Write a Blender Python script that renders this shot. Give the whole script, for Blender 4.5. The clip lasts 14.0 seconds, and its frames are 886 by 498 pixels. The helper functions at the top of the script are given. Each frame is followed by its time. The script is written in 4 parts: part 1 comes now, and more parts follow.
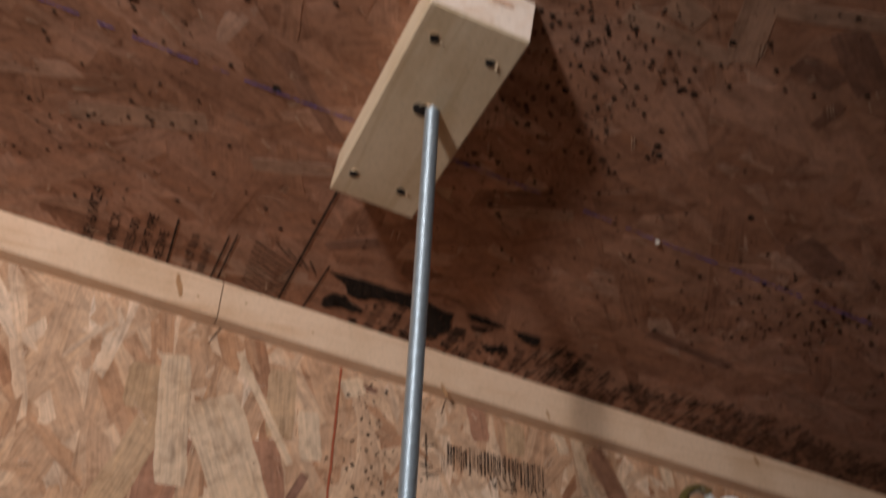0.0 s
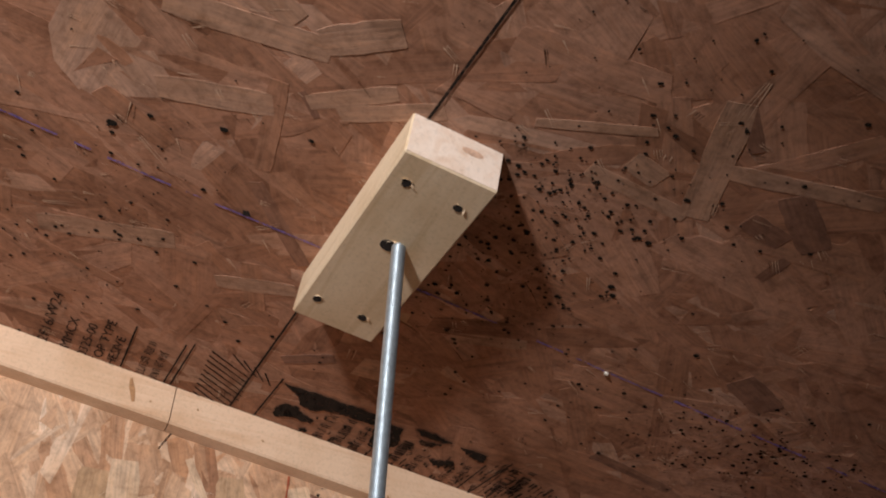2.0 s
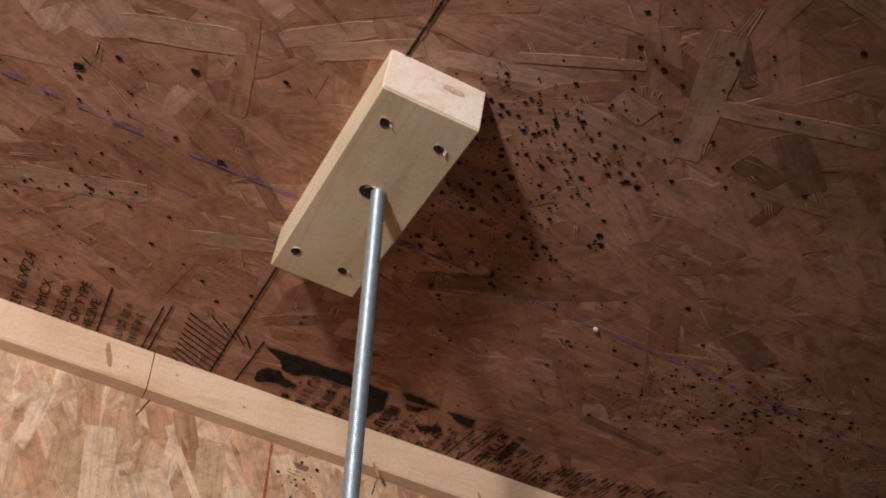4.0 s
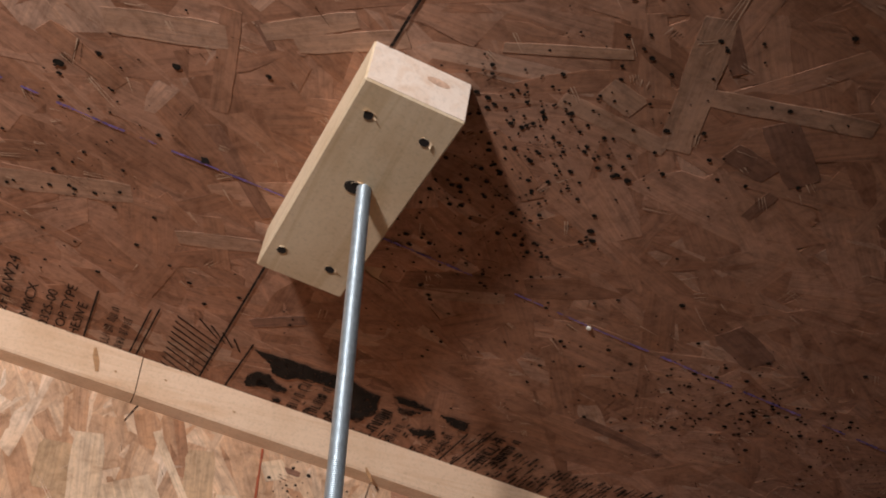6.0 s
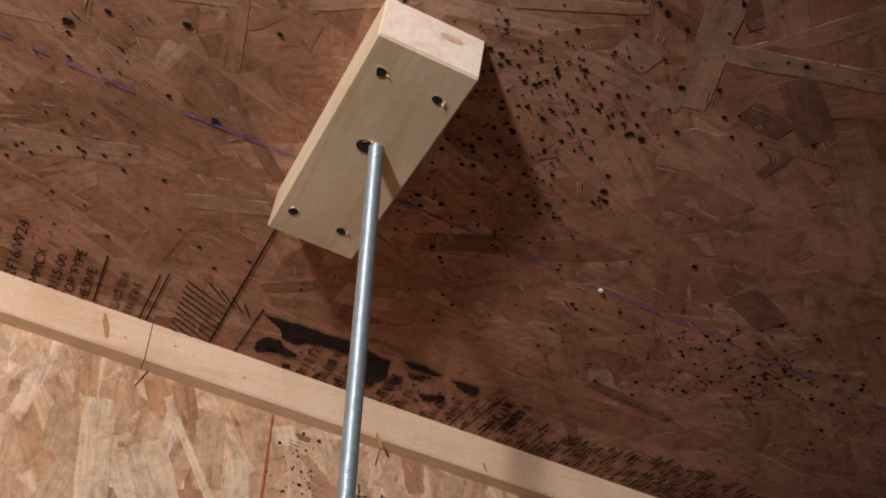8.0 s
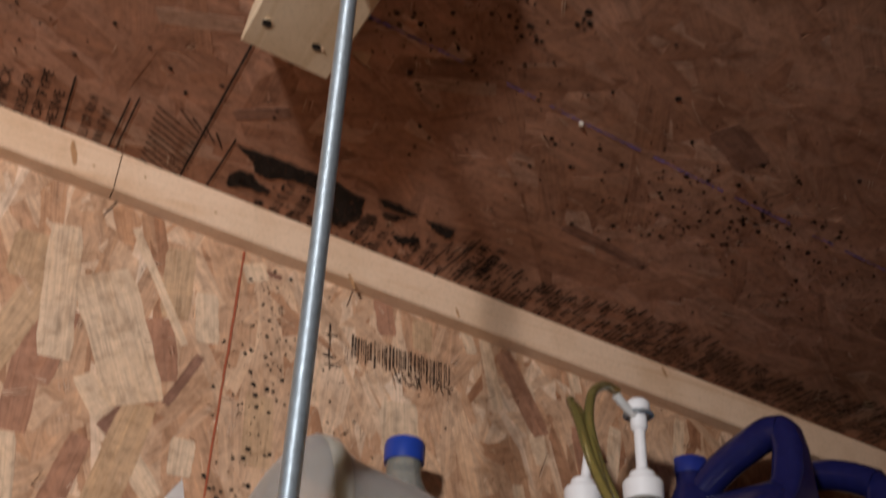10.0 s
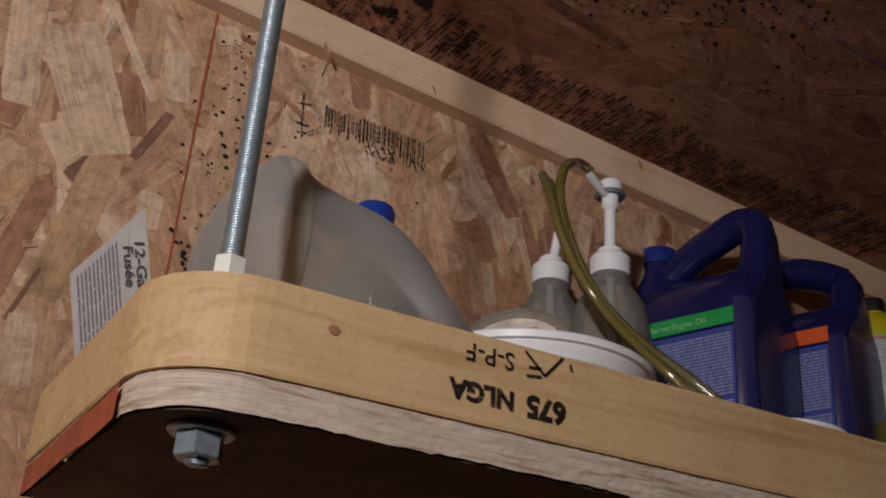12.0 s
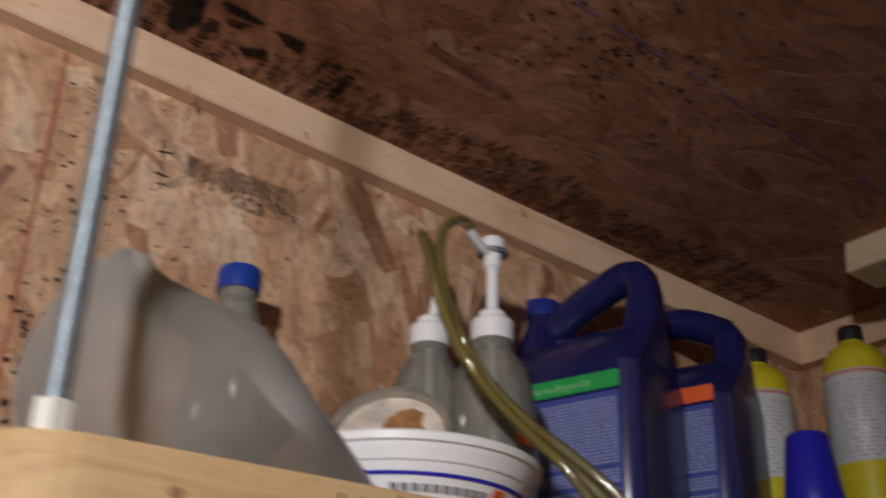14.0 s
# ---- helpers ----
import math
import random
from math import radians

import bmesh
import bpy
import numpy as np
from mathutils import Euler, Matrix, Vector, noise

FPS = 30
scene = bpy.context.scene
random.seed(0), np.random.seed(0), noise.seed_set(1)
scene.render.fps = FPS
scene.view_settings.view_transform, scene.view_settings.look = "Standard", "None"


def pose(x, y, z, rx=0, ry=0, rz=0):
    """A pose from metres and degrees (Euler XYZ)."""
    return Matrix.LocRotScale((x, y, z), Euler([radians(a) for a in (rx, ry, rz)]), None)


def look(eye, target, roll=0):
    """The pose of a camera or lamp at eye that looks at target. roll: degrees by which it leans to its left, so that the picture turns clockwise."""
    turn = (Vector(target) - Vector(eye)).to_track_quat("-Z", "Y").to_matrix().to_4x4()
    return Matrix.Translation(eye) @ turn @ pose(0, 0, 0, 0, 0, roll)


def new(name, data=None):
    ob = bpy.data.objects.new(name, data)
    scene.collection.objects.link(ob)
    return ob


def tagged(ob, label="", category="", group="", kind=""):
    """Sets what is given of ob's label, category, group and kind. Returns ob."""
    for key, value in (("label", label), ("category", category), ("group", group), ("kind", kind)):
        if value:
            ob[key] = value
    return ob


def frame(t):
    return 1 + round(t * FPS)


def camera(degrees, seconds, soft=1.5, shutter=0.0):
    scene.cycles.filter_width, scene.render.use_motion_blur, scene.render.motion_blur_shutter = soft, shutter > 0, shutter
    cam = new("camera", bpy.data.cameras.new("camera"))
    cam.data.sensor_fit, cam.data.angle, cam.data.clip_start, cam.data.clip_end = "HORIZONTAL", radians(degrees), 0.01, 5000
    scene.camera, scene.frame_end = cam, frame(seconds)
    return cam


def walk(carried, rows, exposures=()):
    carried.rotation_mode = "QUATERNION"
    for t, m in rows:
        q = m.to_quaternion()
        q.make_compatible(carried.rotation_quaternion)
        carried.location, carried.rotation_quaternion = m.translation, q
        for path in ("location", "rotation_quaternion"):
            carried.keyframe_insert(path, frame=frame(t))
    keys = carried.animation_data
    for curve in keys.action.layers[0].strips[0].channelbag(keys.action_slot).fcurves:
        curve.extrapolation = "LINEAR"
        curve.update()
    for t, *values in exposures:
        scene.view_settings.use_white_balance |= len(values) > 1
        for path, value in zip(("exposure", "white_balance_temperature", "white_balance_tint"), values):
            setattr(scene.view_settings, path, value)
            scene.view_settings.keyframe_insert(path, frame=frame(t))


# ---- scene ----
# ---- camera ----
cam = camera(43.50, 14.0, soft=1.9, shutter=0.4)
PATH = [  # seconds, eye x y z, yaw, pitch, roll
    (0, -0.1766, -0.5616, 1.6536, -18.71, 35.82, 3.02),
    (0.5, -0.1955, -0.6075, 1.6823, -19.58, 41.08, 4.48),
    (1, -0.2039, -0.6280, 1.6889, -21.54, 42.05, 3.56),
    (1.5, -0.2182, -0.6225, 1.6826, -22.43, 41.40, 3.39),
    (2, -0.2165, -0.6016, 1.6759, -22.75, 39.41, 3.15),
    (2.5, -0.2099, -0.5813, 1.6685, -22.93, 39.09, 2.71),
    (3, -0.2013, -0.5705, 1.6659, -23.31, 38.98, 2.07),
    (3.5, -0.1931, -0.5655, 1.6663, -23.27, 39.06, 2.29),
    (5.8, -0.1739, -0.5536, 1.6660, -22.97, 40.17, 2.07),
    (6, -0.1704, -0.5505, 1.6667, -22.89, 39.96, 2.04),
    (6.5, -0.1730, -0.5485, 1.6685, -22.44, 39.33, 1.65),
    (7, -0.1788, -0.5447, 1.6677, -22.64, 39.50, 1.38),
    (7.2, -0.1787, -0.5425, 1.6685, -22.62, 39.53, 1.43),
    (9.3, -0.1559, -0.5242, 1.6347, -23.78, 37.51, 2.02),
    (9.5, -0.1539, -0.5199, 1.6338, -24.74, 37.87, 0.82),
    (10, -0.1473, -0.4894, 1.6180, -24.44, 34.18, 2.60),
    (10.5, -0.1339, -0.4614, 1.6025, -24.18, 28.98, 4.76),
    (11, -0.1349, -0.4524, 1.5998, -25.08, 25.54, 5.04),
    (11.5, -0.1262, -0.4468, 1.5900, -25.46, 25.63, 4.34),
    (12, -0.1125, -0.4547, 1.5605, -25.73, 26.64, 4.32),
    (12.5, -0.0977, -0.4868, 1.6025, -27.26, 25.15, -0.44),
    (13, -0.0547, -0.4855, 1.6288, -32.22, 26.89, -1.06),
    (13.5, 0.0110, -0.4454, 1.6039, -35.30, 28.30, -1.25),
    (14, -0.0971, -0.4284, 1.6389, -32.63, 26.77, 1.42),
]
EXPOSURES = [(0.0, -0.45), (0.6, -0.15), (2.0, 0.0), (7.2, 0.0), (9.5, -0.05), (10.2, -0.3), (10.8, -0.65), (12.0, -0.7), (12.8, -0.5), (13.4, -0.15), (14.0, -0.33)]
walk(cam, [(t, pose(x, y, z, 90 + pitch, 0, yaw) @ pose(0, 0, 0, 0, 0, roll)) for t, x, y, z, yaw, pitch, roll in PATH], EXPOSURES)

# ---- light ----
world = bpy.data.worlds.new("world")
scene.world = world
world.use_nodes = True
world.node_tree.nodes["Background"].inputs[0].default_value = (0.5, 0.6, 0.8, 1)
world.node_tree.nodes["Background"].inputs[1].default_value = 0.02
bulb = new("clamp_lamp_light", bpy.data.lights.new("clamp_lamp_light", "SPOT"))
bulb.matrix_world = look((-0.84, -1.005, 2.005), (-0.22, 0.33, 1.96))
bulb.data.spot_size, bulb.data.spot_blend = radians(85), 1.0
bulb.data.energy, bulb.data.color, bulb.data.shadow_soft_size = 97.0, (1.0, 0.965, 0.965), 0.055

# ---- plan ----
RAIL_MARKS = ((-0.131, 2.257, -0.124, 2.232, 0.006), (0.146, 2.200, 0.153, 2.186, 0.004), (0.262, 2.196, 0.266, 2.186, 0.003), (-0.062, 2.242, -0.060, 2.240, 0.002), (0.007, 2.226, 0.010, 2.2245, 0.002), (0.511, 2.196, 0.516, 2.184, 0.004), (-0.1085, 2.238, -0.107, 2.236, 0.002))
WALL_Y, END_X = 0.395, 0.945            # faces of the back wall and the end wall
TRIM_Y, TRIM_H = 0.374, 0.040           # face and height of the top rail on the back wall
FRONT_Y, SHELF_TOP, SHELF_BOT = -0.034, 1.757, 1.714
SLOPE_X, SLOPE_Y, CEIL_0 = -0.1014, 0.0373, 2.2382
RELIEF = 2.0                            # how far the boards' strands stand over one another


def ceil_z(x, y):
    return CEIL_0 + SLOPE_X * x + SLOPE_Y * y


def on_ceiling(u, v, d):
    """A place under the ceiling's face, d times the relief of its strands."""
    return (u, v, ceil_z(u, v) - d * RELIEF)


def on_wall(u, v, d):
    return (u, WALL_Y - d * RELIEF, v)


def on_end(u, v, d):
    return (END_X - d, -u, v)


# ---- helpers for meshes and materials ----
def link_mesh(name, bm, mat=None, smooth=None):
    me = bpy.data.meshes.new(name)
    bmesh.ops.recalc_face_normals(bm, faces=bm.faces)
    bm.to_mesh(me)
    bm.free()
    if mat:
        me.materials.append(mat)
    if smooth:
        me.shade_smooth()
        me.set_sharp_from_angle(angle=radians(smooth))
    return new(name, me)


def part(name, bm, mat, parent, label="", smooth=None):
    """One mesh object under a thing or a part, built in the world's place."""
    ob = link_mesh(name, bm, mat, smooth)
    if parent is not None:
        ob.parent = parent
        ob.matrix_parent_inverse = world_of(parent).inverted()
    if label:
        ob["label"] = label
    return ob


def world_of(ob):
    m = ob.matrix_basis.copy()
    while ob.parent:
        m = ob.parent.matrix_basis @ (ob.matrix_parent_inverse @ m)
        ob = ob.parent
    return m


def thing(name, place, label, category, group="", kind=""):
    ob = new(name)
    ob.empty_display_size = 0.02
    ob.matrix_basis = Matrix.Translation(place)
    return tagged(ob, label, category, group, kind)


def box(bm, x0, x1, y0, y1, z0, z1, bevel=0.0, seg=2):
    vs = [bm.verts.new((x, y, z)) for x in (x0, x1) for y in (y0, y1) for z in (z0, z1)]
    fs = [bm.faces.new([vs[i] for i in q]) for q in ((0, 1, 3, 2), (4, 6, 7, 5), (0, 4, 5, 1), (2, 3, 7, 6), (0, 2, 6, 4), (1, 5, 7, 3))]
    if bevel:
        bmesh.ops.bevel(bm, geom=list({e for f in fs for e in f.edges}), offset=bevel, segments=seg, affect="EDGES", profile=0.5)
    return bm


def lathe(bm, profile, m=Matrix(), n=40, close=False):
    """A body of revolution about m's z axis; profile: (radius, height) from one end to the other."""
    rings = []
    for r, h in profile:
        if r < 1e-6:
            rings.append([bm.verts.new(m @ Vector((0, 0, h)))])
        else:
            rings.append([bm.verts.new(m @ Vector((r * math.cos(2 * math.pi * k / n), r * math.sin(2 * math.pi * k / n), h))) for k in range(n)])
    for a, b in zip(rings, rings[1:]):
        for k in range(n):
            q = [a[k % len(a)], a[(k + 1) % len(a)], b[(k + 1) % len(b)], b[k % len(b)]]
            q = list(dict.fromkeys(q))
            if len(q) > 2:
                bm.faces.new(q)
    return bm


def tube(bm, pts, radius, n=12, steps=8):
    """A round tube along a smooth line through pts."""
    P = [Vector(p) for p in pts]
    line = []
    for i in range(len(P) - 1):
        a, b, c, d = P[max(i - 1, 0)], P[i], P[i + 1], P[min(i + 2, len(P) - 1)]
        for k in range(steps):
            s = k / steps
            line.append(0.5 * (2 * b + (c - a) * s + (2 * a - 5 * b + 4 * c - d) * s * s + (3 * b - a - 3 * c + d) * s ** 3))
    line.append(P[-1])
    up, last = Vector((0.3, 0.5, 0.8)), None
    for i, p in enumerate(line):
        way = (line[min(i + 1, len(line) - 1)] - line[max(i - 1, 0)]).normalized()
        side = way.cross(up).normalized()
        up = side.cross(way)
        r = radius(i / (len(line) - 1)) if callable(radius) else radius
        ring = [bm.verts.new(p + r * (math.cos(2 * math.pi * k / n) * side + math.sin(2 * math.pi * k / n) * up)) for k in range(n)]
        if last:
            for k in range(n):
                bm.faces.new((last[k], last[(k + 1) % n], ring[(k + 1) % n], ring[k]))
        else:
            bm.faces.new(ring)
        last = ring
    bm.faces.new(last)
    return bm


def prism(bm, outline, z0, z1, m=Matrix(), bevel=0.0, seg=3):
    lo = [bm.verts.new(m @ Vector((x, y, z0))) for x, y in outline]
    hi = [bm.verts.new(m @ Vector((x, y, z1))) for x, y in outline]
    n = len(outline)
    caps = [bm.faces.new(lo[::-1]), bm.faces.new(hi)]
    for k in range(n):
        bm.faces.new((lo[k], lo[(k + 1) % n], hi[(k + 1) % n], hi[k]))
    if bevel:
        bmesh.ops.bevel(bm, geom=list({e for f in caps for e in f.edges}), offset=bevel, segments=seg, affect="EDGES", profile=0.5)
    return bm


def rounded(w, d, r, n=6):
    """Outline of a rectangle w by d with rounded corners."""
    out = []
    for cx, cy, a0 in ((w / 2 - r, d / 2 - r, 0), (-w / 2 + r, d / 2 - r, 90), (-w / 2 + r, -d / 2 + r, 180), (w / 2 - r, -d / 2 + r, 270)):
        out += [(cx + r * math.cos(radians(a0 + 90 * k / n)), cy + r * math.sin(radians(a0 + 90 * k / n))) for k in range(n + 1)]
    return out


class Mat:
    """A node material in the making."""

    def __init__(self, name):
        self.m = bpy.data.materials.new(name)
        self.m.use_nodes = True
        self.t = self.m.node_tree
        self.b = self.t.nodes["Principled BSDF"]

    def node(self, kind, **values):
        n = self.t.nodes.new(kind)
        for k, v in values.items():
            n.inputs[k.replace("_", " ")].default_value = v
        return n

    def link(self, a, b):
        self.t.links.new(a, b)

    def set(self, **values):
        for k, v in values.items():
            self.b.inputs[k.replace("_", " ")].default_value = v
        return self

    def coords(self, source, scale):
        tc = self.t.nodes.new("ShaderNodeTexCoord")
        mp = self.t.nodes.new("ShaderNodeMapping")
        mp.inputs["Scale"].default_value = scale
        self.link(tc.outputs[source], mp.inputs[0])
        return mp.outputs[0]

    def noise(self, vec, scale, detail=4.0, rough=0.55, distort=0.0):
        n = self.node("ShaderNodeTexNoise", Scale=scale, Detail=detail, Roughness=rough, Distortion=distort)
        if vec is not None:
            self.link(vec, n.inputs["Vector"])
        return n.outputs[0]

    def ramp(self, fac, stops):
        r = self.t.nodes.new("ShaderNodeValToRGB")
        els = r.color_ramp.elements
        while len(els) < len(stops):
            els.new(0.5)
        for e, (p, c) in zip(els, stops):
            e.position, e.color = p, (*c, 1) if len(c) == 3 else c
        self.link(fac, r.inputs[0])
        return r.outputs[0]

    def mix(self, fac, a, b, blend="MIX"):
        n = self.t.nodes.new("ShaderNodeMix")
        n.data_type, n.blend_type = "RGBA", blend
        for v, i in ((fac, 0), (a, 6), (b, 7)):
            if hasattr(v, "links"):
                self.link(v, n.inputs[i])
            else:
                n.inputs[i].default_value = v if i == 0 else (*v, 1)
        return n.outputs[2]

    def bump(self, height, strength=0.3, distance=0.001):
        n = self.node("ShaderNodeBump", Strength=strength, Distance=distance)
        self.link(height, n.inputs["Height"])
        self.link(n.outputs[0], self.b.inputs["Normal"])
        return self

    def color(self, out):
        self.link(out, self.b.inputs["Base Color"])
        return self


def grey(v):
    return (v, v, v)


def strand_material(name, stops, dirt, rough=0.75):
    """Pressed wood strands: a tone for each strand, grain along it, and blotches over the board."""
    m = Mat(name)
    geo = m.t.nodes.new("ShaderNodeNewGeometry")
    tone = m.ramp(geo.outputs["Random Per Island"], stops)
    grain = m.noise(m.coords("UV", (14, 420, 1)), 1.0, 5, 0.6, 0.6)
    wide = m.noise(m.coords("UV", (9, 60, 1)), 1.0, 4, 0.6, 1.5)
    tone = m.mix(0.8, tone, m.ramp(wide, [(0.3, grey(0.74)), (0.5, grey(1.0)), (0.7, (1.16, 1.12, 1.05))]), "MULTIPLY")
    c = m.mix(0.6, tone, m.ramp(grain, [(0.25, grey(0.50)), (0.55, grey(0.95)), (0.8, grey(1.12))]), "MULTIPLY")
    pos = m.coords("Object", (1, 1, 1))
    blotch = m.ramp(m.noise(pos, 9.0, 5, 0.6), [(0.35, dirt), (0.62, (1, 1, 1))])
    c = m.mix(0.8, c, blotch, "MULTIPLY")
    mid = m.ramp(m.noise(pos, 45.0, 5, 0.65, 0.8), [(0.28, (0.62, 0.55, 0.49)), (0.5, grey(1.0)), (0.74, (1.22, 1.18, 1.14))])
    c = m.mix(0.85, c, mid, "MULTIPLY")
    fine = m.ramp(m.noise(pos, 160.0, 4, 0.7), [(0.30, grey(0.48)), (0.52, grey(1.0))])
    c = m.mix(0.5, c, fine, "MULTIPLY")
    m.color(c).set(Roughness=rough)
    m.b.inputs["Specular IOR Level"].default_value = 0.25
    return m.bump(grain, 0.35, 0.0006).m


def lumber(name, light, dark, along=(2, 60, 60), rough=0.6):
    """Planed softwood: stretched rings and streaks, with soft blotches."""
    m = Mat(name)
    v = m.coords("Object", along)
    ring = m.noise(v, 1.0, 4, 0.55, 1.2)
    c = m.ramp(ring, [(0.3, dark), (0.5, light), (0.72, tuple(0.5 * (a + b) for a, b in zip(light, dark)))])
    w = m.coords("Object", (1, 1, 1))
    c = m.mix(0.5, c, m.ramp(m.noise(w, 14.0, 4, 0.6), [(0.3, (0.72, 0.62, 0.5)), (0.6, (1, 1, 1))]), "MULTIPLY")
    c = m.mix(0.35, c, m.ramp(m.noise(w, 300.0, 3, 0.7), [(0.3, grey(0.6)), (0.5, grey(1))]), "MULTIPLY")
    m.color(c).set(Roughness=rough)
    m.b.inputs["Specular IOR Level"].default_value = 0.3
    return m.bump(ring, 0.15, 0.0008).m


def plain(name, color, rough=0.5, metal=0.0, spot=0.12, scale=60.0, bump=0.08):
    m = Mat(name)
    w = m.coords("Object", (1, 1, 1))
    n = m.noise(w, scale, 4, 0.6)
    lo, hi = tuple(c * (1 - spot) for c in color), tuple(min(1, c * (1 + spot)) for c in color)
    m.color(m.ramp(n, [(0.3, lo), (0.7, hi)])).set(Roughness=rough, Metallic=metal)
    return m.bump(n, bump, 0.0006).m


def clear(name, color, rough=0.1, through_mix=0.8, tint=0.65, soft=0.0):
    """Thin see-through plastic: passes most light, with some milky body and a clear gloss."""
    m = Mat(name)
    m.set(Roughness=0.6)
    m.b.inputs["Specular IOR Level"].default_value = 0.0
    m.b.inputs["Subsurface Weight"].default_value = 1.0 if soft else 0.0
    m.b.inputs["Subsurface Radius"].default_value = (1.0, 0.95, 0.85)
    m.b.inputs["Subsurface Scale"].default_value = max(soft, 0.001)
    w = m.coords("Object", (1, 1, 1))
    m.color(m.ramp(m.noise(w, 30.0, 3, 0.6), [(0.3, tuple(c * 0.85 for c in color)), (0.7, color)]))
    tr = m.t.nodes.new("ShaderNodeBsdfTransparent")
    tr.inputs[0].default_value = (*[min(1, c * (1 - tint) + tint) for c in color], 1)
    mx = m.t.nodes.new("ShaderNodeMixShader")
    mx.inputs[0].default_value = through_mix
    m.link(m.b.outputs[0], mx.inputs[1])
    m.link(tr.outputs[0], mx.inputs[2])
    gloss = m.node("ShaderNodeBsdfAnisotropic", Roughness=rough)
    fres = m.node("ShaderNodeFresnel", IOR=1.5)
    top = m.t.nodes.new("ShaderNodeMixShader")
    m.link(fres.outputs[0], top.inputs[0])
    m.link(mx.outputs[0], top.inputs[1])
    m.link(gloss.outputs[0], top.inputs[2])
    m.link(top.outputs[0], m.t.nodes["Material Output"].inputs[0])
    return m.m


def worn_ink(name, color, gaps=0.45, scale=420.0):
    """Stamped ink that has not taken everywhere."""
    m = Mat(name)
    w = m.coords("Object", (1, 1, 1))
    m.color(m.ramp(m.noise(w, 90.0, 3, 0.6), [(0.3, tuple(c * 0.6 for c in color)), (0.7, tuple(c * 1.6 for c in color))])).set(Roughness=0.8)
    m.b.inputs["Specular IOR Level"].default_value = 0.05
    hole = m.ramp(m.noise(w, scale, 3, 0.7), [(gaps - 0.07, grey(1.0)), (gaps + 0.07, grey(0.0))])
    big = m.ramp(m.noise(w, scale * 0.18, 3, 0.6), [(gaps - 0.12, grey(0.9)), (gaps + 0.02, grey(0.0))])
    tr = m.t.nodes.new("ShaderNodeBsdfTransparent")
    mx = m.t.nodes.new("ShaderNodeMixShader")
    m.link(m.mix(1.0, hole, big, "ADD"), mx.inputs[0])
    m.link(m.b.outputs[0], mx.inputs[1])
    m.link(tr.outputs[0], mx.inputs[2])
    m.link(mx.outputs[0], m.t.nodes["Material Output"].inputs[0])
    return m.m


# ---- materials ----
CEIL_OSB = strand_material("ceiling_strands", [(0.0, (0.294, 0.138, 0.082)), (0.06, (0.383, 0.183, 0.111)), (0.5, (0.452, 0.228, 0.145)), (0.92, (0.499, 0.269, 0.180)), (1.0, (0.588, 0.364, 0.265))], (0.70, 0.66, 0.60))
WALL_OSB = strand_material("wall_strands", [(0.0, (0.37, 0.179, 0.098)), (0.10, (0.52, 0.293, 0.172)), (0.5, (0.61, 0.383, 0.242)), (0.82, (0.69, 0.458, 0.302)), (1.0, (0.80, 0.586, 0.428))], (0.75, 0.66, 0.58))
BOARD = plain("board_core", (0.36, 0.22, 0.13), 0.85, 0, 0.35, 40, 0.3)
# dark board for surfaces out of view, so that they bounce little light
DIM = plain("low_bounce_board", (0.14, 0.09, 0.06), 0.85, 0, 0.35, 20, 0.3)
RAIL = lumber("rail_pine", (0.78, 0.55, 0.38), (0.67, 0.43, 0.27), (3, 40, 60))
BLOCK = lumber("block_pine", (0.72, 0.57, 0.40), (0.62, 0.46, 0.29), (60, 3, 60))
ENDGRAIN = lumber("block_end", (0.78, 0.65, 0.55), (0.70, 0.53, 0.41), (45, 45, 45))
SHELFWOOD = lumber("shelf_pine", (0.67, 0.45, 0.235), (0.53, 0.32, 0.145), (3, 40, 70))
PLYEDGE = lumber("ply_edge", (0.66, 0.54, 0.43), (0.34, 0.22, 0.15), (14, 14, 260), 0.85)
# plywood colour with the shade below the shelf darkened in
PLY_SHADED = plain("ply_underside_shaded", (0.22, 0.12, 0.075), 0.8, 0, 0.4, 20, 0.2)
ZINC = plain("zinc_steel", (0.52, 0.585, 0.63), 0.46, 0.85, 0.15, 200, 0.15)
NUT = plain("plated_nut", (0.90, 0.87, 0.78), 0.42, 0.2, 0.06, 200, 0.05)
INK = worn_ink("black_ink", (0.024, 0.017, 0.014), 0.36)
STAMP = worn_ink("stamp_ink", (0.024, 0.018, 0.015), 0.36, 180.0)
BARINK = worn_ink("bar_ink", (0.035, 0.025, 0.020), 0.43, 300.0)
INKFADE = worn_ink("faded_ink", (0.036, 0.024, 0.018), 0.42, 350.0)
CHALK = worn_ink("blue_chalk", (0.17, 0.12, 0.33), 0.41, 300.0)
REDINK = plain("red_ink", (0.33, 0.075, 0.03), 0.8, 0, 0.3, 150, 0.0)
REDPAINT = plain("red_paint", (0.36, 0.075, 0.03), 0.7, 0, 0.35, 40, 0.1)
MOLD = plain("mould", (0.022, 0.018, 0.015), 0.95, 0, 0.4, 400, 0.0)
MOLD.node_tree.nodes["Principled BSDF"].inputs["Specular IOR Level"].default_value = 0.05
# near-black that stands in for the shade inside holes
HOLE_SHADE = plain("bored_hole_shade", (0.012, 0.008, 0.006), 0.95, 0, 0.2, 300, 0.0)
SPLINTER = plain("splinters", (0.75, 0.58, 0.40), 0.7, 0, 0.2, 300, 0.0)
NAVY = plain("navy_plastic", (0.012, 0.014, 0.085), 0.22, 0, 0.12, 90, 0.03)
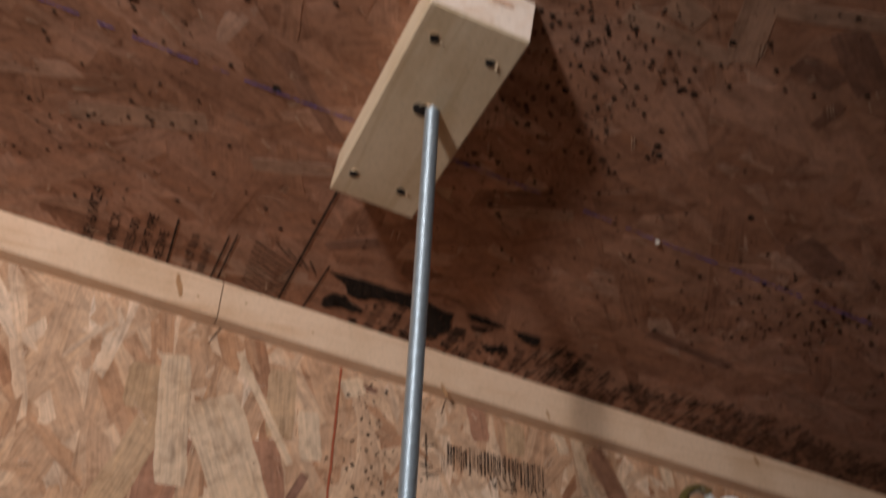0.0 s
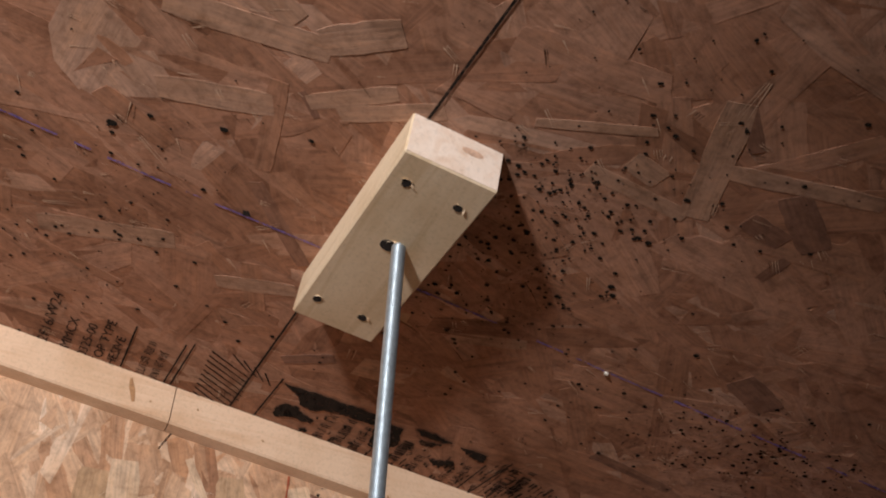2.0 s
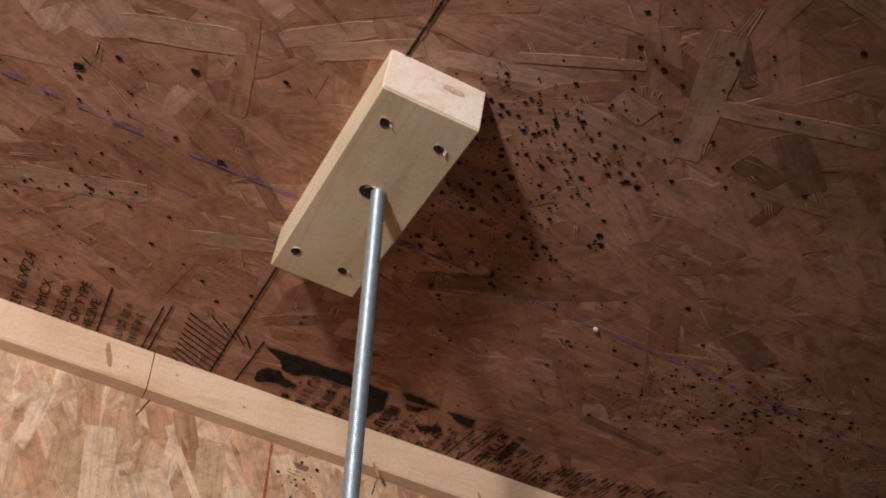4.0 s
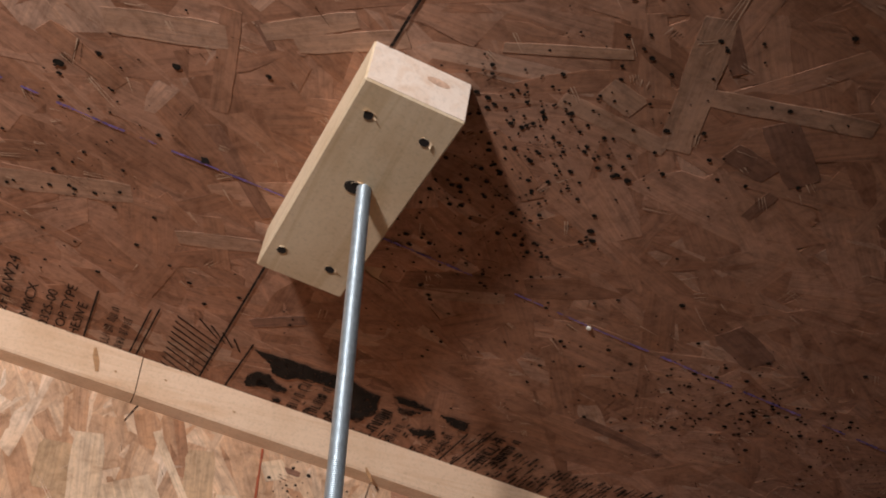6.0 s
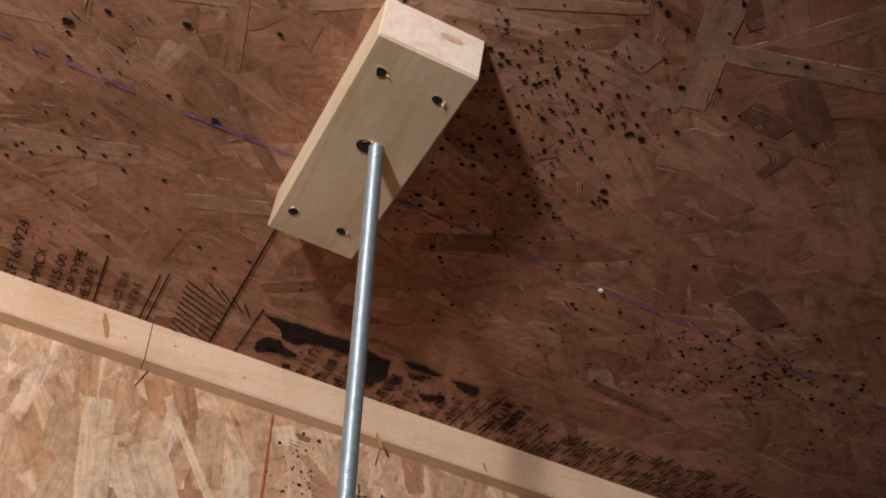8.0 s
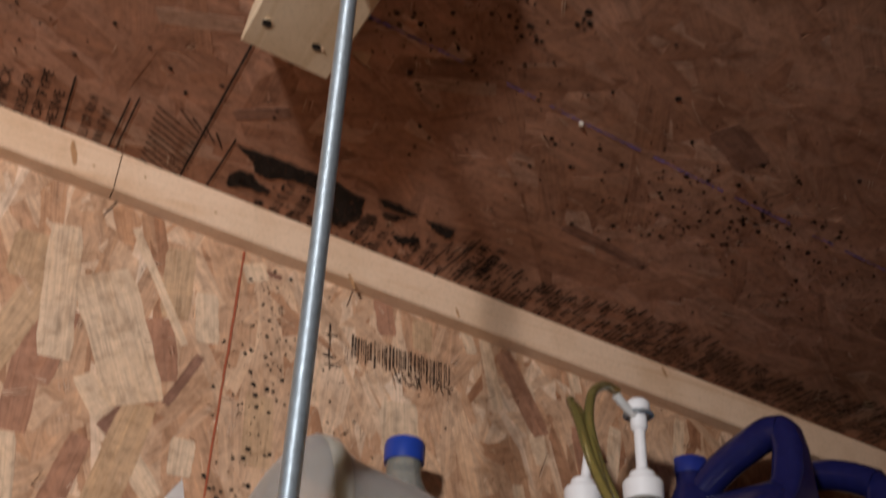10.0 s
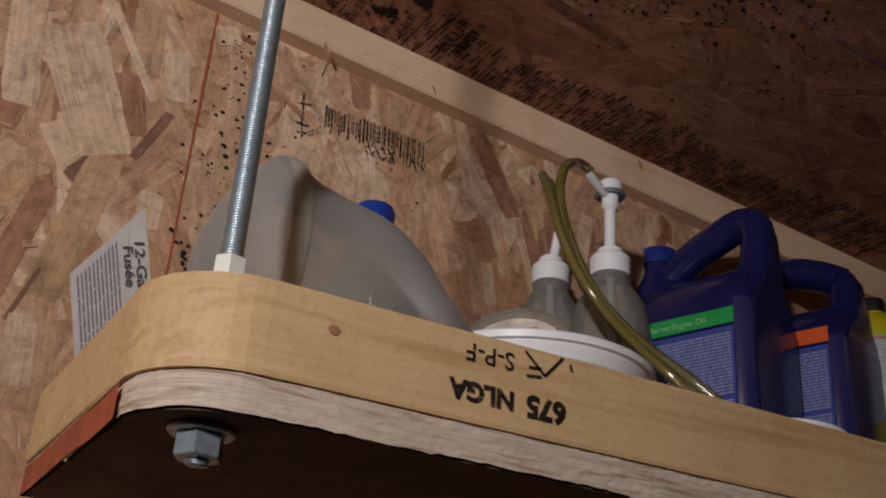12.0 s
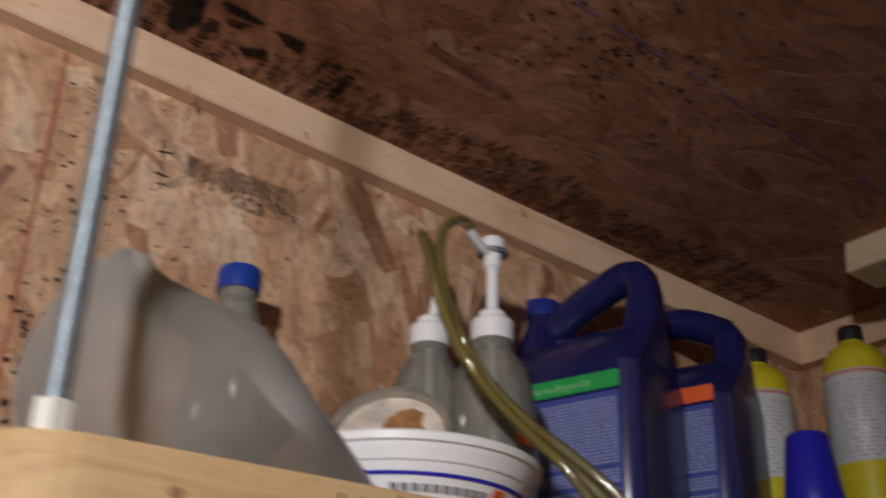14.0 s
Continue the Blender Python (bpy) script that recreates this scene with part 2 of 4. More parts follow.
# lighter, glossier navy that brings out the highlight on the jugs' corners
CORNER_GLINT = plain("corner_glint_plastic", (0.025, 0.032, 0.14), 0.26, 0, 0.06, 90, 0.0)
CORNER_GLINT.node_tree.nodes["Principled BSDF"].inputs["Coat Weight"].default_value = 1.0
CORNER_GLINT.node_tree.nodes["Principled BSDF"].inputs["Coat Roughness"].default_value = 0.2
CORNER_GLINT.node_tree.nodes["Principled BSDF"].inputs["Coat IOR"].default_value = 2.3
NAVYCAP = plain("blue_cap_plastic", (0.015, 0.03, 0.22), 0.35, 0, 0.1, 90, 0.05)
LABELBLUE = plain("blue_label", (0.055, 0.075, 0.32), 0.4, 0, 0.1, 50, 0.02)
LABELTEXT = plain("label_print", (0.26, 0.29, 0.50), 0.5, 0, 0.25, 220, 0.0)
GREEN = plain("green_label", (0.02, 0.36, 0.08), 0.4, 0, 0.1, 60, 0.0)
ORANGE = plain("orange_label", (0.85, 0.13, 0.03), 0.4, 0, 0.1, 60, 0.0)
WHITE = plain("white_plastic", (0.90, 0.90, 0.91), 0.4, 0, 0.04, 50, 0.04)
PAPER = plain("white_paper", (0.74, 0.72, 0.71), 0.8, 0, 0.05, 40, 0.05)
INKDARK = plain("dark_print", (0.05, 0.05, 0.055), 0.8, 0, 0.2, 200, 0.0)
GREYINK = plain("grey_print", (0.17, 0.17, 0.19), 0.8, 0, 0.2, 200, 0.0)
SCREWBLUE = plain("screw_cap_blue", (0.012, 0.045, 0.30), 0.35, 0, 0.1, 60, 0.05)
BLUE = plain("bright_blue_plastic", (0.02, 0.02, 0.42), 0.35, 0, 0.1, 60, 0.05)
YELLOW = plain("yellow_paint", (0.62, 0.52, 0.02), 0.35, 0.0, 0.08, 60, 0.04)
BLACK = plain("black_plastic", (0.012, 0.012, 0.013), 0.5, 0, 0.2, 80, 0.1)
MILKY = clear("milky_plastic", (0.50, 0.47, 0.43), 0.52, 0.58, 0.72, 0.05)
CLEAR = clear("clear_bottle", (0.46, 0.46, 0.41), 0.10, 0.60, 0.7)
AMBER = clear("amber_tube", (0.50, 0.41, 0.13), 0.07, 0.72, 0.5)

# ---- setting ----
LEFT_X, BACK_Y = -2.2, -2.6


def board_sheet(name, at, u0, u1, v0, v1, thick, label, mat=None):
    bm = bmesh.new()
    c = [[bm.verts.new(at(u, v, d)) for u, v in ((u0, v0), (u1, v0), (u1, v1), (u0, v1))] for d in (0.0, -thick)]
    bm.faces.new(c[0]), bm.faces.new(c[1][::-1])
    for k in range(4):
        bm.faces.new((c[0][k], c[0][(k + 1) % 4], c[1][(k + 1) % 4], c[1][k]))
    return tagged(link_mesh(name, bm, mat or BOARD), label, name.split("_")[0], kind="structure")


def strands(parent, at, u0, u1, v0, v1, count, seed, mean, spread, mat, size=(0.05, 0.016)):
    """Loose-edged wood strands pressed over one another on a board, joined in one mesh."""
    rnd = random.Random(seed)
    verts, faces, uvs = [], [], []
    for i in range(count):
        u, v = rnd.uniform(u0, u1), rnd.uniform(v0, v1)
        L = min(0.19, max(0.014, rnd.lognormvariate(math.log(size[0]), 0.55)))
        w = min(0.055, max(0.004, rnd.lognormvariate(math.log(size[1]), 0.45)))
        a = radians(rnd.gauss(mean, spread))
        ca, sa = math.cos(a), math.sin(a)
        d0 = 0.00012 + 0.00030 * i / count
        tilt_l, tilt_w = rnd.uniform(-0.35, 0.35) * 0.0003, rnd.uniform(-0.5, 0.5) * 0.0003
        skew = rnd.uniform(-0.6, 0.6) * w
        n = rnd.choice((3, 4, 5))
        taper, bow = rnd.uniform(0.6, 1.0), rnd.uniform(-0.25, 0.25) * w
        ends = [taper if k in (0, n) else 1.0 for k in range(n + 1)]
        top = [(-L / 2 + L * k / n + rnd.uniform(-0.07, 0.07) * L, ends[k] * w / 2 * rnd.uniform(0.88, 1.06) + bow * (1 - (2 * k / n - 1) ** 2)) for k in range(n + 1)]
        low = [(L / 2 - L * k / n + rnd.uniform(-0.07, 0.07) * L + skew, -ends[k] * w / 2 * rnd.uniform(0.88, 1.06) + bow * (1 - (2 * k / n - 1) ** 2)) for k in range(n + 1)]
        shape = top + low
        b, m = len(verts), len(shape)
        ou, ov = rnd.uniform(0, 50), rnd.uniform(0, 50)
        for depth in (0, 1):
            for x, y in shape:
                d = max(0.00005, d0 + tilt_l * x / L + tilt_w * y / w) if depth == 0 else -0.001
                uu, vv = u + x * ca - y * sa, v + x * sa + y * ca
                verts.append(at(min(max(uu, u0), u1), min(max(vv, v0), v1), d))
        faces.append(tuple(range(b, b + m)))
        uvs += [(ou + x, ov + y) for x, y in shape]
        for k in range(m):
            q = (k, (k + 1) % m)
            faces.append((b + q[0], b + q[1], b + m + q[1], b + m + q[0]))
            uvs += [(ou + shape[j][0], ov + shape[j][1]) for j in (q[0], q[1], q[1], q[0])]
    me = bpy.data.meshes.new("strands")
    me.from_pydata(verts, [], faces)
    me.uv_layers.new(name="grain").data.foreach_set("uv", [c for q in uvs for c in q])
    me.materials.append(mat)
    ob = new("strands", me)
    ob.parent = parent
    return tagged(ob, kind="stuff")


ceiling = board_sheet("ceiling", on_ceiling, LEFT_X, END_X + 0.1, BACK_Y, WALL_Y + 0.1, 0.012, "brown pressed-strand board ceiling with mould specks and stamps")
wall_back = board_sheet("wall_back", on_wall, LEFT_X, END_X + 0.1, 0.0, 2.6, 0.012, "tan pressed-strand board wall with stamps")
wall_end = board_sheet("wall_end", on_end, -WALL_Y, -BACK_Y, 0.0, 2.5, 0.012, "tan pressed-strand board end wall")
# unseen walls and floor added to close the room, kept dark against bounce
wall_left = board_sheet("wall_left", lambda u, v, d: (LEFT_X + d, u, v), BACK_Y, WALL_Y, 0.0, 2.6, 0.012, "unseen board side wall, darkened to cut bounced light", DIM)
wall_front = board_sheet("wall_front", lambda u, v, d: (u, BACK_Y + d, v), LEFT_X, END_X, 0.0, 2.6, 0.012, "unseen board front wall, darkened to cut bounced light", DIM)
floor = board_sheet("floor", lambda u, v, d: (u, v, d), LEFT_X, END_X, BACK_Y, WALL_Y, 0.05, "unseen wooden floor, darkened to cut bounced light", DIM)
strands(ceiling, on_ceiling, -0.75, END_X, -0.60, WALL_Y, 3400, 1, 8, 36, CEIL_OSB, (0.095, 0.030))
strands(wall_back, on_wall, -0.5, END_X, 1.55, 2.32, 2600, 2, 96, 28, WALL_OSB, (0.088, 0.024))
strands(wall_end, on_end, -WALL_Y, 0.55, 1.6, 2.25, 1000, 3, 92, 34, WALL_OSB, (0.066, 0.020))


def rail(name, x0, x1, label):
    """A length of the top rail on the back wall, following the ceiling."""
    bm = bmesh.new()
    n = max(2, int((x1 - x0) / 0.08))
    rows = []
    for k in range(n + 1):
        x = x0 + (x1 - x0) * k / n
        z = ceil_z(x, TRIM_Y) - 0.0012
        rows.append([bm.verts.new(q) for q in ((x, WALL_Y, z), (x, TRIM_Y, z), (x, TRIM_Y, z - TRIM_H + 0.002), (x, TRIM_Y + 0.002, z - TRIM_H), (x, WALL_Y, z - TRIM_H))])
    for a, b in zip(rows, rows[1:]):
        for k in range(5):
            bm.faces.new((a[k], b[k], b[(k + 1) % 5], a[(k + 1) % 5]))
    bm.faces.new(rows[0]), bm.faces.new(rows[-1][::-1])
    return tagged(link_mesh(name, bm, RAIL), label, "trim", kind="structure")


short_rail = rail("trim_rail", -1.2, -0.0865, "pale pine rail along the wall under the ceiling")
long_rail = rail("trim_rail", -0.0855, END_X - 0.02, "pale pine rail along the wall under the ceiling")
bm = bmesh.new()
ends = []
for y in (TRIM_Y + 0.02, -1.2):
    z = ceil_z(END_X - 0.02, y) - 0.0012
    ends.append([bm.verts.new(q) for q in ((END_X, y, z), (END_X - 0.02, y, z), (END_X - 0.02, y, z - 0.04), (END_X, y, z - 0.04))])
for k in range(4):
    bm.faces.new((ends[0][k], ends[1][k], ends[1][(k + 1) % 4], ends[0][(k + 1) % 4]))
bm.faces.new(ends[0]), bm.faces.new(ends[1][::-1])
tagged(link_mesh("trim_end", bm, RAIL), "pale pine rail along the end wall", "trim", kind="structure")

# nail dents, resin streaks and knots on the rail
RAILMARK = plain("rail_knot", (0.42, 0.22, 0.10), 0.6, 0, 0.3, 200)
for x0, z0, x1, z1, w in RAIL_MARKS:
    bm = bmesh.new()
    dx, dz = x1 - x0, z1 - z0
    n = math.hypot(dx, dz)
    px, pz = -dz / n * w / 2, dx / n * w / 2
    ring = [(x0 + px * .4, z0 + pz * .4), (x0 - px * .4, z0 - pz * .4), (x0 + dx * .35 - px, z0 + dz * .35 - pz), (x1 - px * .5, z1 - pz * .5), (x1 + px * .5, z1 + pz * .5), (x0 + dx * .55 + px, z0 + dz * .55 + pz)]
    bm.faces.new([bm.verts.new((x, TRIM_Y - 0.0006, z)) for x, z in ring])
    part("knot", bm, RAILMARK, long_rail if x0 > -0.086 else short_rail, "brown resin streak")

# ---- hanger block with its rod ----
NORMAL = Vector((-SLOPE_X, -SLOPE_Y, 1)).normalized()


def ceiling_frame(x, y, yaw):
    """A pose on the ceiling: z along its normal (up), y along the block."""
    ex = Vector((math.cos(yaw), math.sin(yaw), 0))
    ex.z = SLOPE_X * ex.x + SLOPE_Y * ex.y
    ex.normalize()
    ey = NORMAL.cross(ex)
    m = Matrix((ex, ey, NORMAL)).transposed().to_4x4()
    m.translation = (x, y, ceil_z(x, y))
    return m


def screw_hole(block, m, x, y, z, seed):
    rnd = random.Random(seed)
    bm = bmesh.new()
    r = [0.0037 * rnd.uniform(0.8, 1.15) for _ in range(12)]
    # no hole is cut: a black disc paints the shade in it
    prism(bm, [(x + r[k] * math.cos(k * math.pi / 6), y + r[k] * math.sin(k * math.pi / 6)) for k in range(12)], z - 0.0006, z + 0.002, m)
    hole = part("screw_hole", bm, HOLE_SHADE, block, "countersunk screw hole, its inner shade a black disc")
    bm = bmesh.new()
    for k in range(5):
        a = rnd.uniform(-2.6, 0.4)
        p = Vector((x + 0.0042 * math.cos(a), y + 0.0042 * math.sin(a), z - 0.0004))
        q = p + Vector((0.0024 * math.cos(a + rnd.uniform(-1, 1)), 0.0024 * math.sin(a + rnd.uniform(-1, 1)), -0.0014))
        s = Vector((-math.sin(a), math.cos(a), 0)) * 0.0011
        vs = [bm.verts.new(m @ v) for v in (p - s, p + s, q, p + Vector((0, 0, 0.0008)))]
        for f in ((0, 1, 2), (1, 3, 2), (3, 0, 2), (0, 3, 1)):
            bm.faces.new([vs[i] for i in f])
    part("splinter", bm, SPLINTER, hole, "torn pale fibres")


def hanger_block(x, y, yaw, x0, x1, y0, y1, thick, holes, label):
    m = ceiling_frame(x, y, yaw)
    ob = thing("hanger_block", m.translation, label, "wood block", "hanger blocks")
    bm = bmesh.new()
    box(bm, x0, x1, y0, y1, -thick, 0.0015, 0.0012, 1)
    bmesh.ops.transform(bm, matrix=m, verts=bm.verts)
    part("body", bm, BLOCK, ob)
    bm = bmesh.new()
    box(bm, x0 + 0.0012, x1 - 0.0012, y0 - 0.0004, y0 + 0.001, -thick + 0.0012, -0.001)
    bmesh.ops.transform(bm, matrix=m, verts=bm.verts)
    part("end_grain", bm, ENDGRAIN, ob, "pale sawn end grain")
    for k, (hx, hy) in enumerate(holes):
        screw_hole(ob, m, hx, hy, -thick, k + 3)
    return ob, m


BLOCK_T = 0.038
block, bm_frame = hanger_block(0.0, 0.0, 0.029, -0.0352, 0.0368, -0.0968, 0.1267, BLOCK_T,
                               ((-0.021, -0.068), (0.021, -0.066), (-0.024, 0.097), (0.016, 0.098)), "pale pine block screwed to the ceiling, holding a rod")
# knot and torn fibres on the sawn end
bm = bmesh.new()
prism(bm, [(0.013 + 0.0085 * math.cos(k * math.pi / 8), 0.0032 * math.sin(k * math.pi / 8)) for k in range(16)], 0.0, 0.0007, bm_frame @ pose(0, -0.0968, -0.013, 90, 0, 0))
part("knot", bm, plain("knot_wood", (0.58, 0.38, 0.27), 0.6, 0, 0.3, 200), block, "brown knot")


def threaded_rod(x, y, z0, z1, radius, pitch, label, lean=(0.0, 0.0)):
    ob = thing("threaded_rod", (x, y, z0), label, "rod", "hanger rods")
    n, per = 14, 6
    turns = (z1 - z0) / pitch
    steps = int(turns * per)
    verts, faces = [], []
    for i in range(steps + 1):
        z = z0 + (z1 - z0) * i / steps
        for k in range(n):
            a = 2 * math.pi * k / n
            ph = ((z - z0) / pitch - k / n) % 1.0
            r = radius * (1 - 0.19 * (1 - abs(2 * ph - 1)))
            s = (z - z0) / (z1 - z0)
            verts.append((x + lean[0] * s + r * math.cos(a), y + lean[1] * s + r * math.sin(a), z))
    for i in range(steps):
        for k in range(n):
            faces.append((i * n + k, i * n + (k + 1) % n, (i + 1) * n + (k + 1) % n, (i + 1) * n + k))
    faces += [tuple(range(n))[::-1], tuple(steps * n + k for k in range(n))]
    me = bpy.data.meshes.new("thread")
    me.from_pydata(verts, [], faces)
    me.materials.append(ZINC)
    me.shade_smooth()
    rod = new("thread", me)
    rod.parent = ob
    rod.matrix_parent_inverse = ob.matrix_basis.inverted()
    return ob


ROD_R = 0.0055
threaded_rod(0.0, 0.0, 1.681, 2.207, ROD_R, 0.0014, "zinc-plated threaded steel rod hanging from the block")


def hex_nut(x, y, z0, z1, flats, mat, label, turn=0.0):
    bm = bmesh.new()
    r = flats / math.sqrt(3)
    prism(bm, [(x + r * math.cos(turn + k * math.pi / 3), y + r * math.sin(turn + k * math.pi / 3)) for k in range(6)], z0, z1, bevel=0.0008, seg=2)
    ob = link_mesh("hex_nut", bm, mat)
    return tagged(ob, label, "nut", "nuts on the rod")


# bored hole round the rod, its inner shade a black disc, with torn fibres
bm = bmesh.new()
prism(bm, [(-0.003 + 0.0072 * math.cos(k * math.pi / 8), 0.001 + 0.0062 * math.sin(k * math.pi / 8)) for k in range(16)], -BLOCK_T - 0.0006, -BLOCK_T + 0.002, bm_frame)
hole = part("bored_hole_shade", bm, HOLE_SHADE, block, "bored hole round the rod, its inner shade a black disc")
bm = bmesh.new()
rnd = random.Random(9)
for k in range(9):
    a = -2.6 + 2.4 * k / 8
    p = Vector((0.0062 * math.cos(a), 0.0055 * math.sin(a), -BLOCK_T - 0.0004))
    q = p + Vector((0.002 * math.cos(a), 0.002 * math.sin(a), -rnd.uniform(0.001, 0.003)))
    s = Vector((-math.sin(a), math.cos(a), 0)) * 0.0011
    vs = [bm.verts.new(bm_frame @ v) for v in (p - s, p + s, q, p + Vector((0, 0, 0.0012)))]
    for f in ((0, 1, 2), (1, 3, 2), (3, 0, 2), (0, 3, 1)):
        bm.faces.new([vs[i] for i in f])
part("splinter", bm, SPLINTER, hole, "torn pale fibres")

hanger_block(0.795, 0.1, 0.0, -0.002, 0.046, -0.085, 0.100, 0.034, ((0.012, 0.06),), "pine block on the ceiling by the end wall")
threaded_rod(0.822, 0.075, 1.685, 2.13, ROD_R, 0.0014, "thin zinc-plated threaded rod by the end wall")

# ---- hanging shelf ----
shelf = thing("hanging_shelf", (0.3, 0.1, SHELF_BOT), "pine-edged hanging shelf on rods, rounded corner, worn strand board bottom", "shelf")


def shelf_outline(grow):
    pts = [(END_X - 0.004, FRONT_Y - grow)]
    cx, cy, r = 0.012, 0.014, 0.048 + grow
    pts += [(cx + r * math.cos(radians(a)), cy + r * math.sin(radians(a))) for a in range(270, 184, -9)]
    return pts + [(-0.048 - grow, 0.19), (0.14, 0.205), (0.17, WALL_Y - 0.004), (END_X - 0.004, WALL_Y - 0.004)]


bm = bmesh.new()
prism(bm, shelf_outline(0.0)[::-1], SHELF_BOT, SHELF_TOP, bevel=0.0025, seg=2)
part("frame", bm, SHELFWOOD, shelf, "yellowed pine edge board with grade stamps")


def ragged_edge(z0, z1, seed):
    """A sheet of strand board with a torn, layered rim round the shelf's outline."""
    r = random.Random(seed)
    line = shelf_outline(-0.0015)
    pts = []
    for p, q in zip(line, line[1:] + line[:1]):
        n = max(1, int(math.dist(p, q) / 0.004))
        pts += [(p[0] + (q[0] - p[0]) * k / n, p[1] + (q[1] - p[1]) * k / n) for k in range(n)]
    cx, cy, rows = 0.4, 0.2, 7
    rings = []
    for j in range(rows + 1):
        z, ring, inset, sag = z1 + (z0 - z1) * j / rows, [], 0.0, 0.0
        for k, (x, y) in enumerate(pts):
            inset = 0.7 * inset + r.uniform(-0.0005, 0.0006)
            d = Vector((cx - x, cy - y)).normalized() * (max(0.0, inset) + (0.0004 if j == 0 else 0.0))
            sag = 0.8 * sag + r.uniform(-0.0005, 0.0005)
            drop = sag + (r.uniform(-0.0016, 0.0) if r.random() < 0.08 else 0.0) if j == rows else r.uniform(-0.0004, 0.0004) if j else 0.0
            ring.append(bm.verts.new((x + d.x, y + d.y, z + drop)))
        rings.append(ring)
    for a, b in zip(rings, rings[1:]):
        for k in range(len(pts)):
            bm.faces.new((a[k], a[(k + 1) % len(pts)], b[(k + 1) % len(pts)], b[k]))
    bm.faces.new(rings[0])


bm = bmesh.new()
ragged_edge(SHELF_BOT - 0.0170, SHELF_BOT - 0.0002, 77)
ply = part("strand_board", bm, PLYEDGE, shelf, "weathered grey-brown strand board edge, torn along its rim")
# thin sheet under the shelf whose dark colour carries the shade there
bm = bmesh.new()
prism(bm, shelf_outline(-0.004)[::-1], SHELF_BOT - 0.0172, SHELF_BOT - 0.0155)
part("underside", bm, PLY_SHADED, shelf, "plywood underside, its shade put into the colour")
bm = bmesh.new()
lathe(bm, [(0.0058, 0.0), (0.0125, 0.0), (0.0130, 0.0008), (0.0130, 0.0026), (0.0125, 0.0034), (0.0058, 0.0034)], Matrix.Translation((0, 0, SHELF_TOP)), 32)
tagged(link_mesh("washer", bm, NUT), "plated washer under the nut on the shelf", "washer")
hex_nut(0, 0, SHELF_TOP + 0.0036, SHELF_TOP + 0.0200, 0.0135, NUT, "bright plated hex nut on the rod above the shelf", 0.25)
bm = bmesh.new()
lathe(bm, [(0.0058, 0.0), (0.0140, 0.0), (0.0147, 0.0008), (0.0147, 0.0024), (0.0140, 0.0034), (0.0058, 0.0034)], Matrix.Translation((0, 0, SHELF_BOT - 0.0200)), 32)
tagged(link_mesh("washer", bm, ZINC, 30), "shiny steel washer under the shelf", "washer")
hex_nut(0, 0, SHELF_BOT - 0.0308, SHELF_BOT - 0.0185, 0.0185, ZINC, "steel hex nut on the rod under the shelf", 0.1)

# ---- marks on the boards ----
def stroke(bm, at, p, q, width, d=0.00085, end=0.0):
    """A flat stroke of ink from p to q on a board."""
    dx, dy = q[0] - p[0], q[1] - p[1]
    n = math.hypot(dx, dy)
    sx, sy = -dy / n * width / 2, dx / n * width / 2
    k = 1.0 - end
    vs = [bm.verts.new(at(u, v, d)) for u, v in ((p[0] + sx, p[1] + sy), (p[0] - sx, p[1] - sy), (q[0] - sx * k, q[1] - sy * k), (q[0] + sx * k, q[1] + sy * k))]
    bm.faces.new(vs)


def text_part(name, words, size, m, mat, parent, label="", bold=0.0):
    """Lettering in the built-in font as a flat mesh; m takes its baseline into place."""
    cu = bpy.data.curves.new(name, "FONT")
    cu.body, cu.size, cu.offset = words, size, bold
    cu.resolution_u = 3
    ob = new(name, cu)
    me = bpy.data.meshes.new_from_object(ob)
    bpy.data.objects.remove(ob)
    me.transform(m)
    me.materials.append(mat)
    ob = new(name, me)
    ob.parent = parent
    ob.matrix_parent_inverse = world_of(parent).inverted()
    if label:
        ob["label"] = label
    return ob


def axes(origin, ex, ey):
    ex, ey = Vector(ex).normalized(), Vector(ey).normalized()
    m = Matrix((ex, ey, ex.cross(ey))).transposed().to_4x4()
    m.translation = origin
    return m


def ceiling_text(words, x, y, size, mat=INK):
    """Reads away from the wall, towards the room."""
    m = axes(on_ceiling(x, y, 0.00085), (0.02, -1, -SLOPE_Y), (-1, -0.02, -SLOPE_X))
    text_part("stamp_text", words, size, m @ Matrix.Diagonal((1.5, 1, 1, 1)), mat, ceiling, "faded black stamped letters")


rnd = random.Random(21)
bm = bmesh.new()
for p, q, w in (((-0.145, 0.291), (-0.144, 0.372), 0.0018), ((-0.097, 0.291), (-0.100, 0.373), 0.0016), ((-0.090, 0.282), (-0.0935, 0.373), 0.0016),
                ((-0.001, 0.288), (-0.005, 0.373), 0.0018), ((0.226, 0.309), (0.223, 0.373), 0.0016), ((0.246, 0.288), (0.237, 0.373), 0.0016)):
    stroke(bm, on_ceiling, p, q, w)
part("stamp_line", bm, INK, ceiling, "black stamped guide lines")
bm = bmesh.new()
stroke(bm, on_ceiling, (-0.015, -0.270), (-0.022, -0.095), 0.0022)
stroke(bm, on_ceiling, (-0.0245, 0.125), (-0.031, 0.373), 0.0020)
part("nail_line", bm, INK, ceiling, "thin black nailing line across the board")
bm = bmesh.new()
for k in range(10):
    y0 = 0.286 + 0.0092 * k
    x0 = -0.074 + 0.0004 * k
    stroke(bm, on_ceiling, (x0, y0), (x0 + 0.046 - 0.002 * max(0, k - 5) * 2, y0 + 0.024 - 0.0012 * max(0, k - 6)), 0.0019, end=0.3)
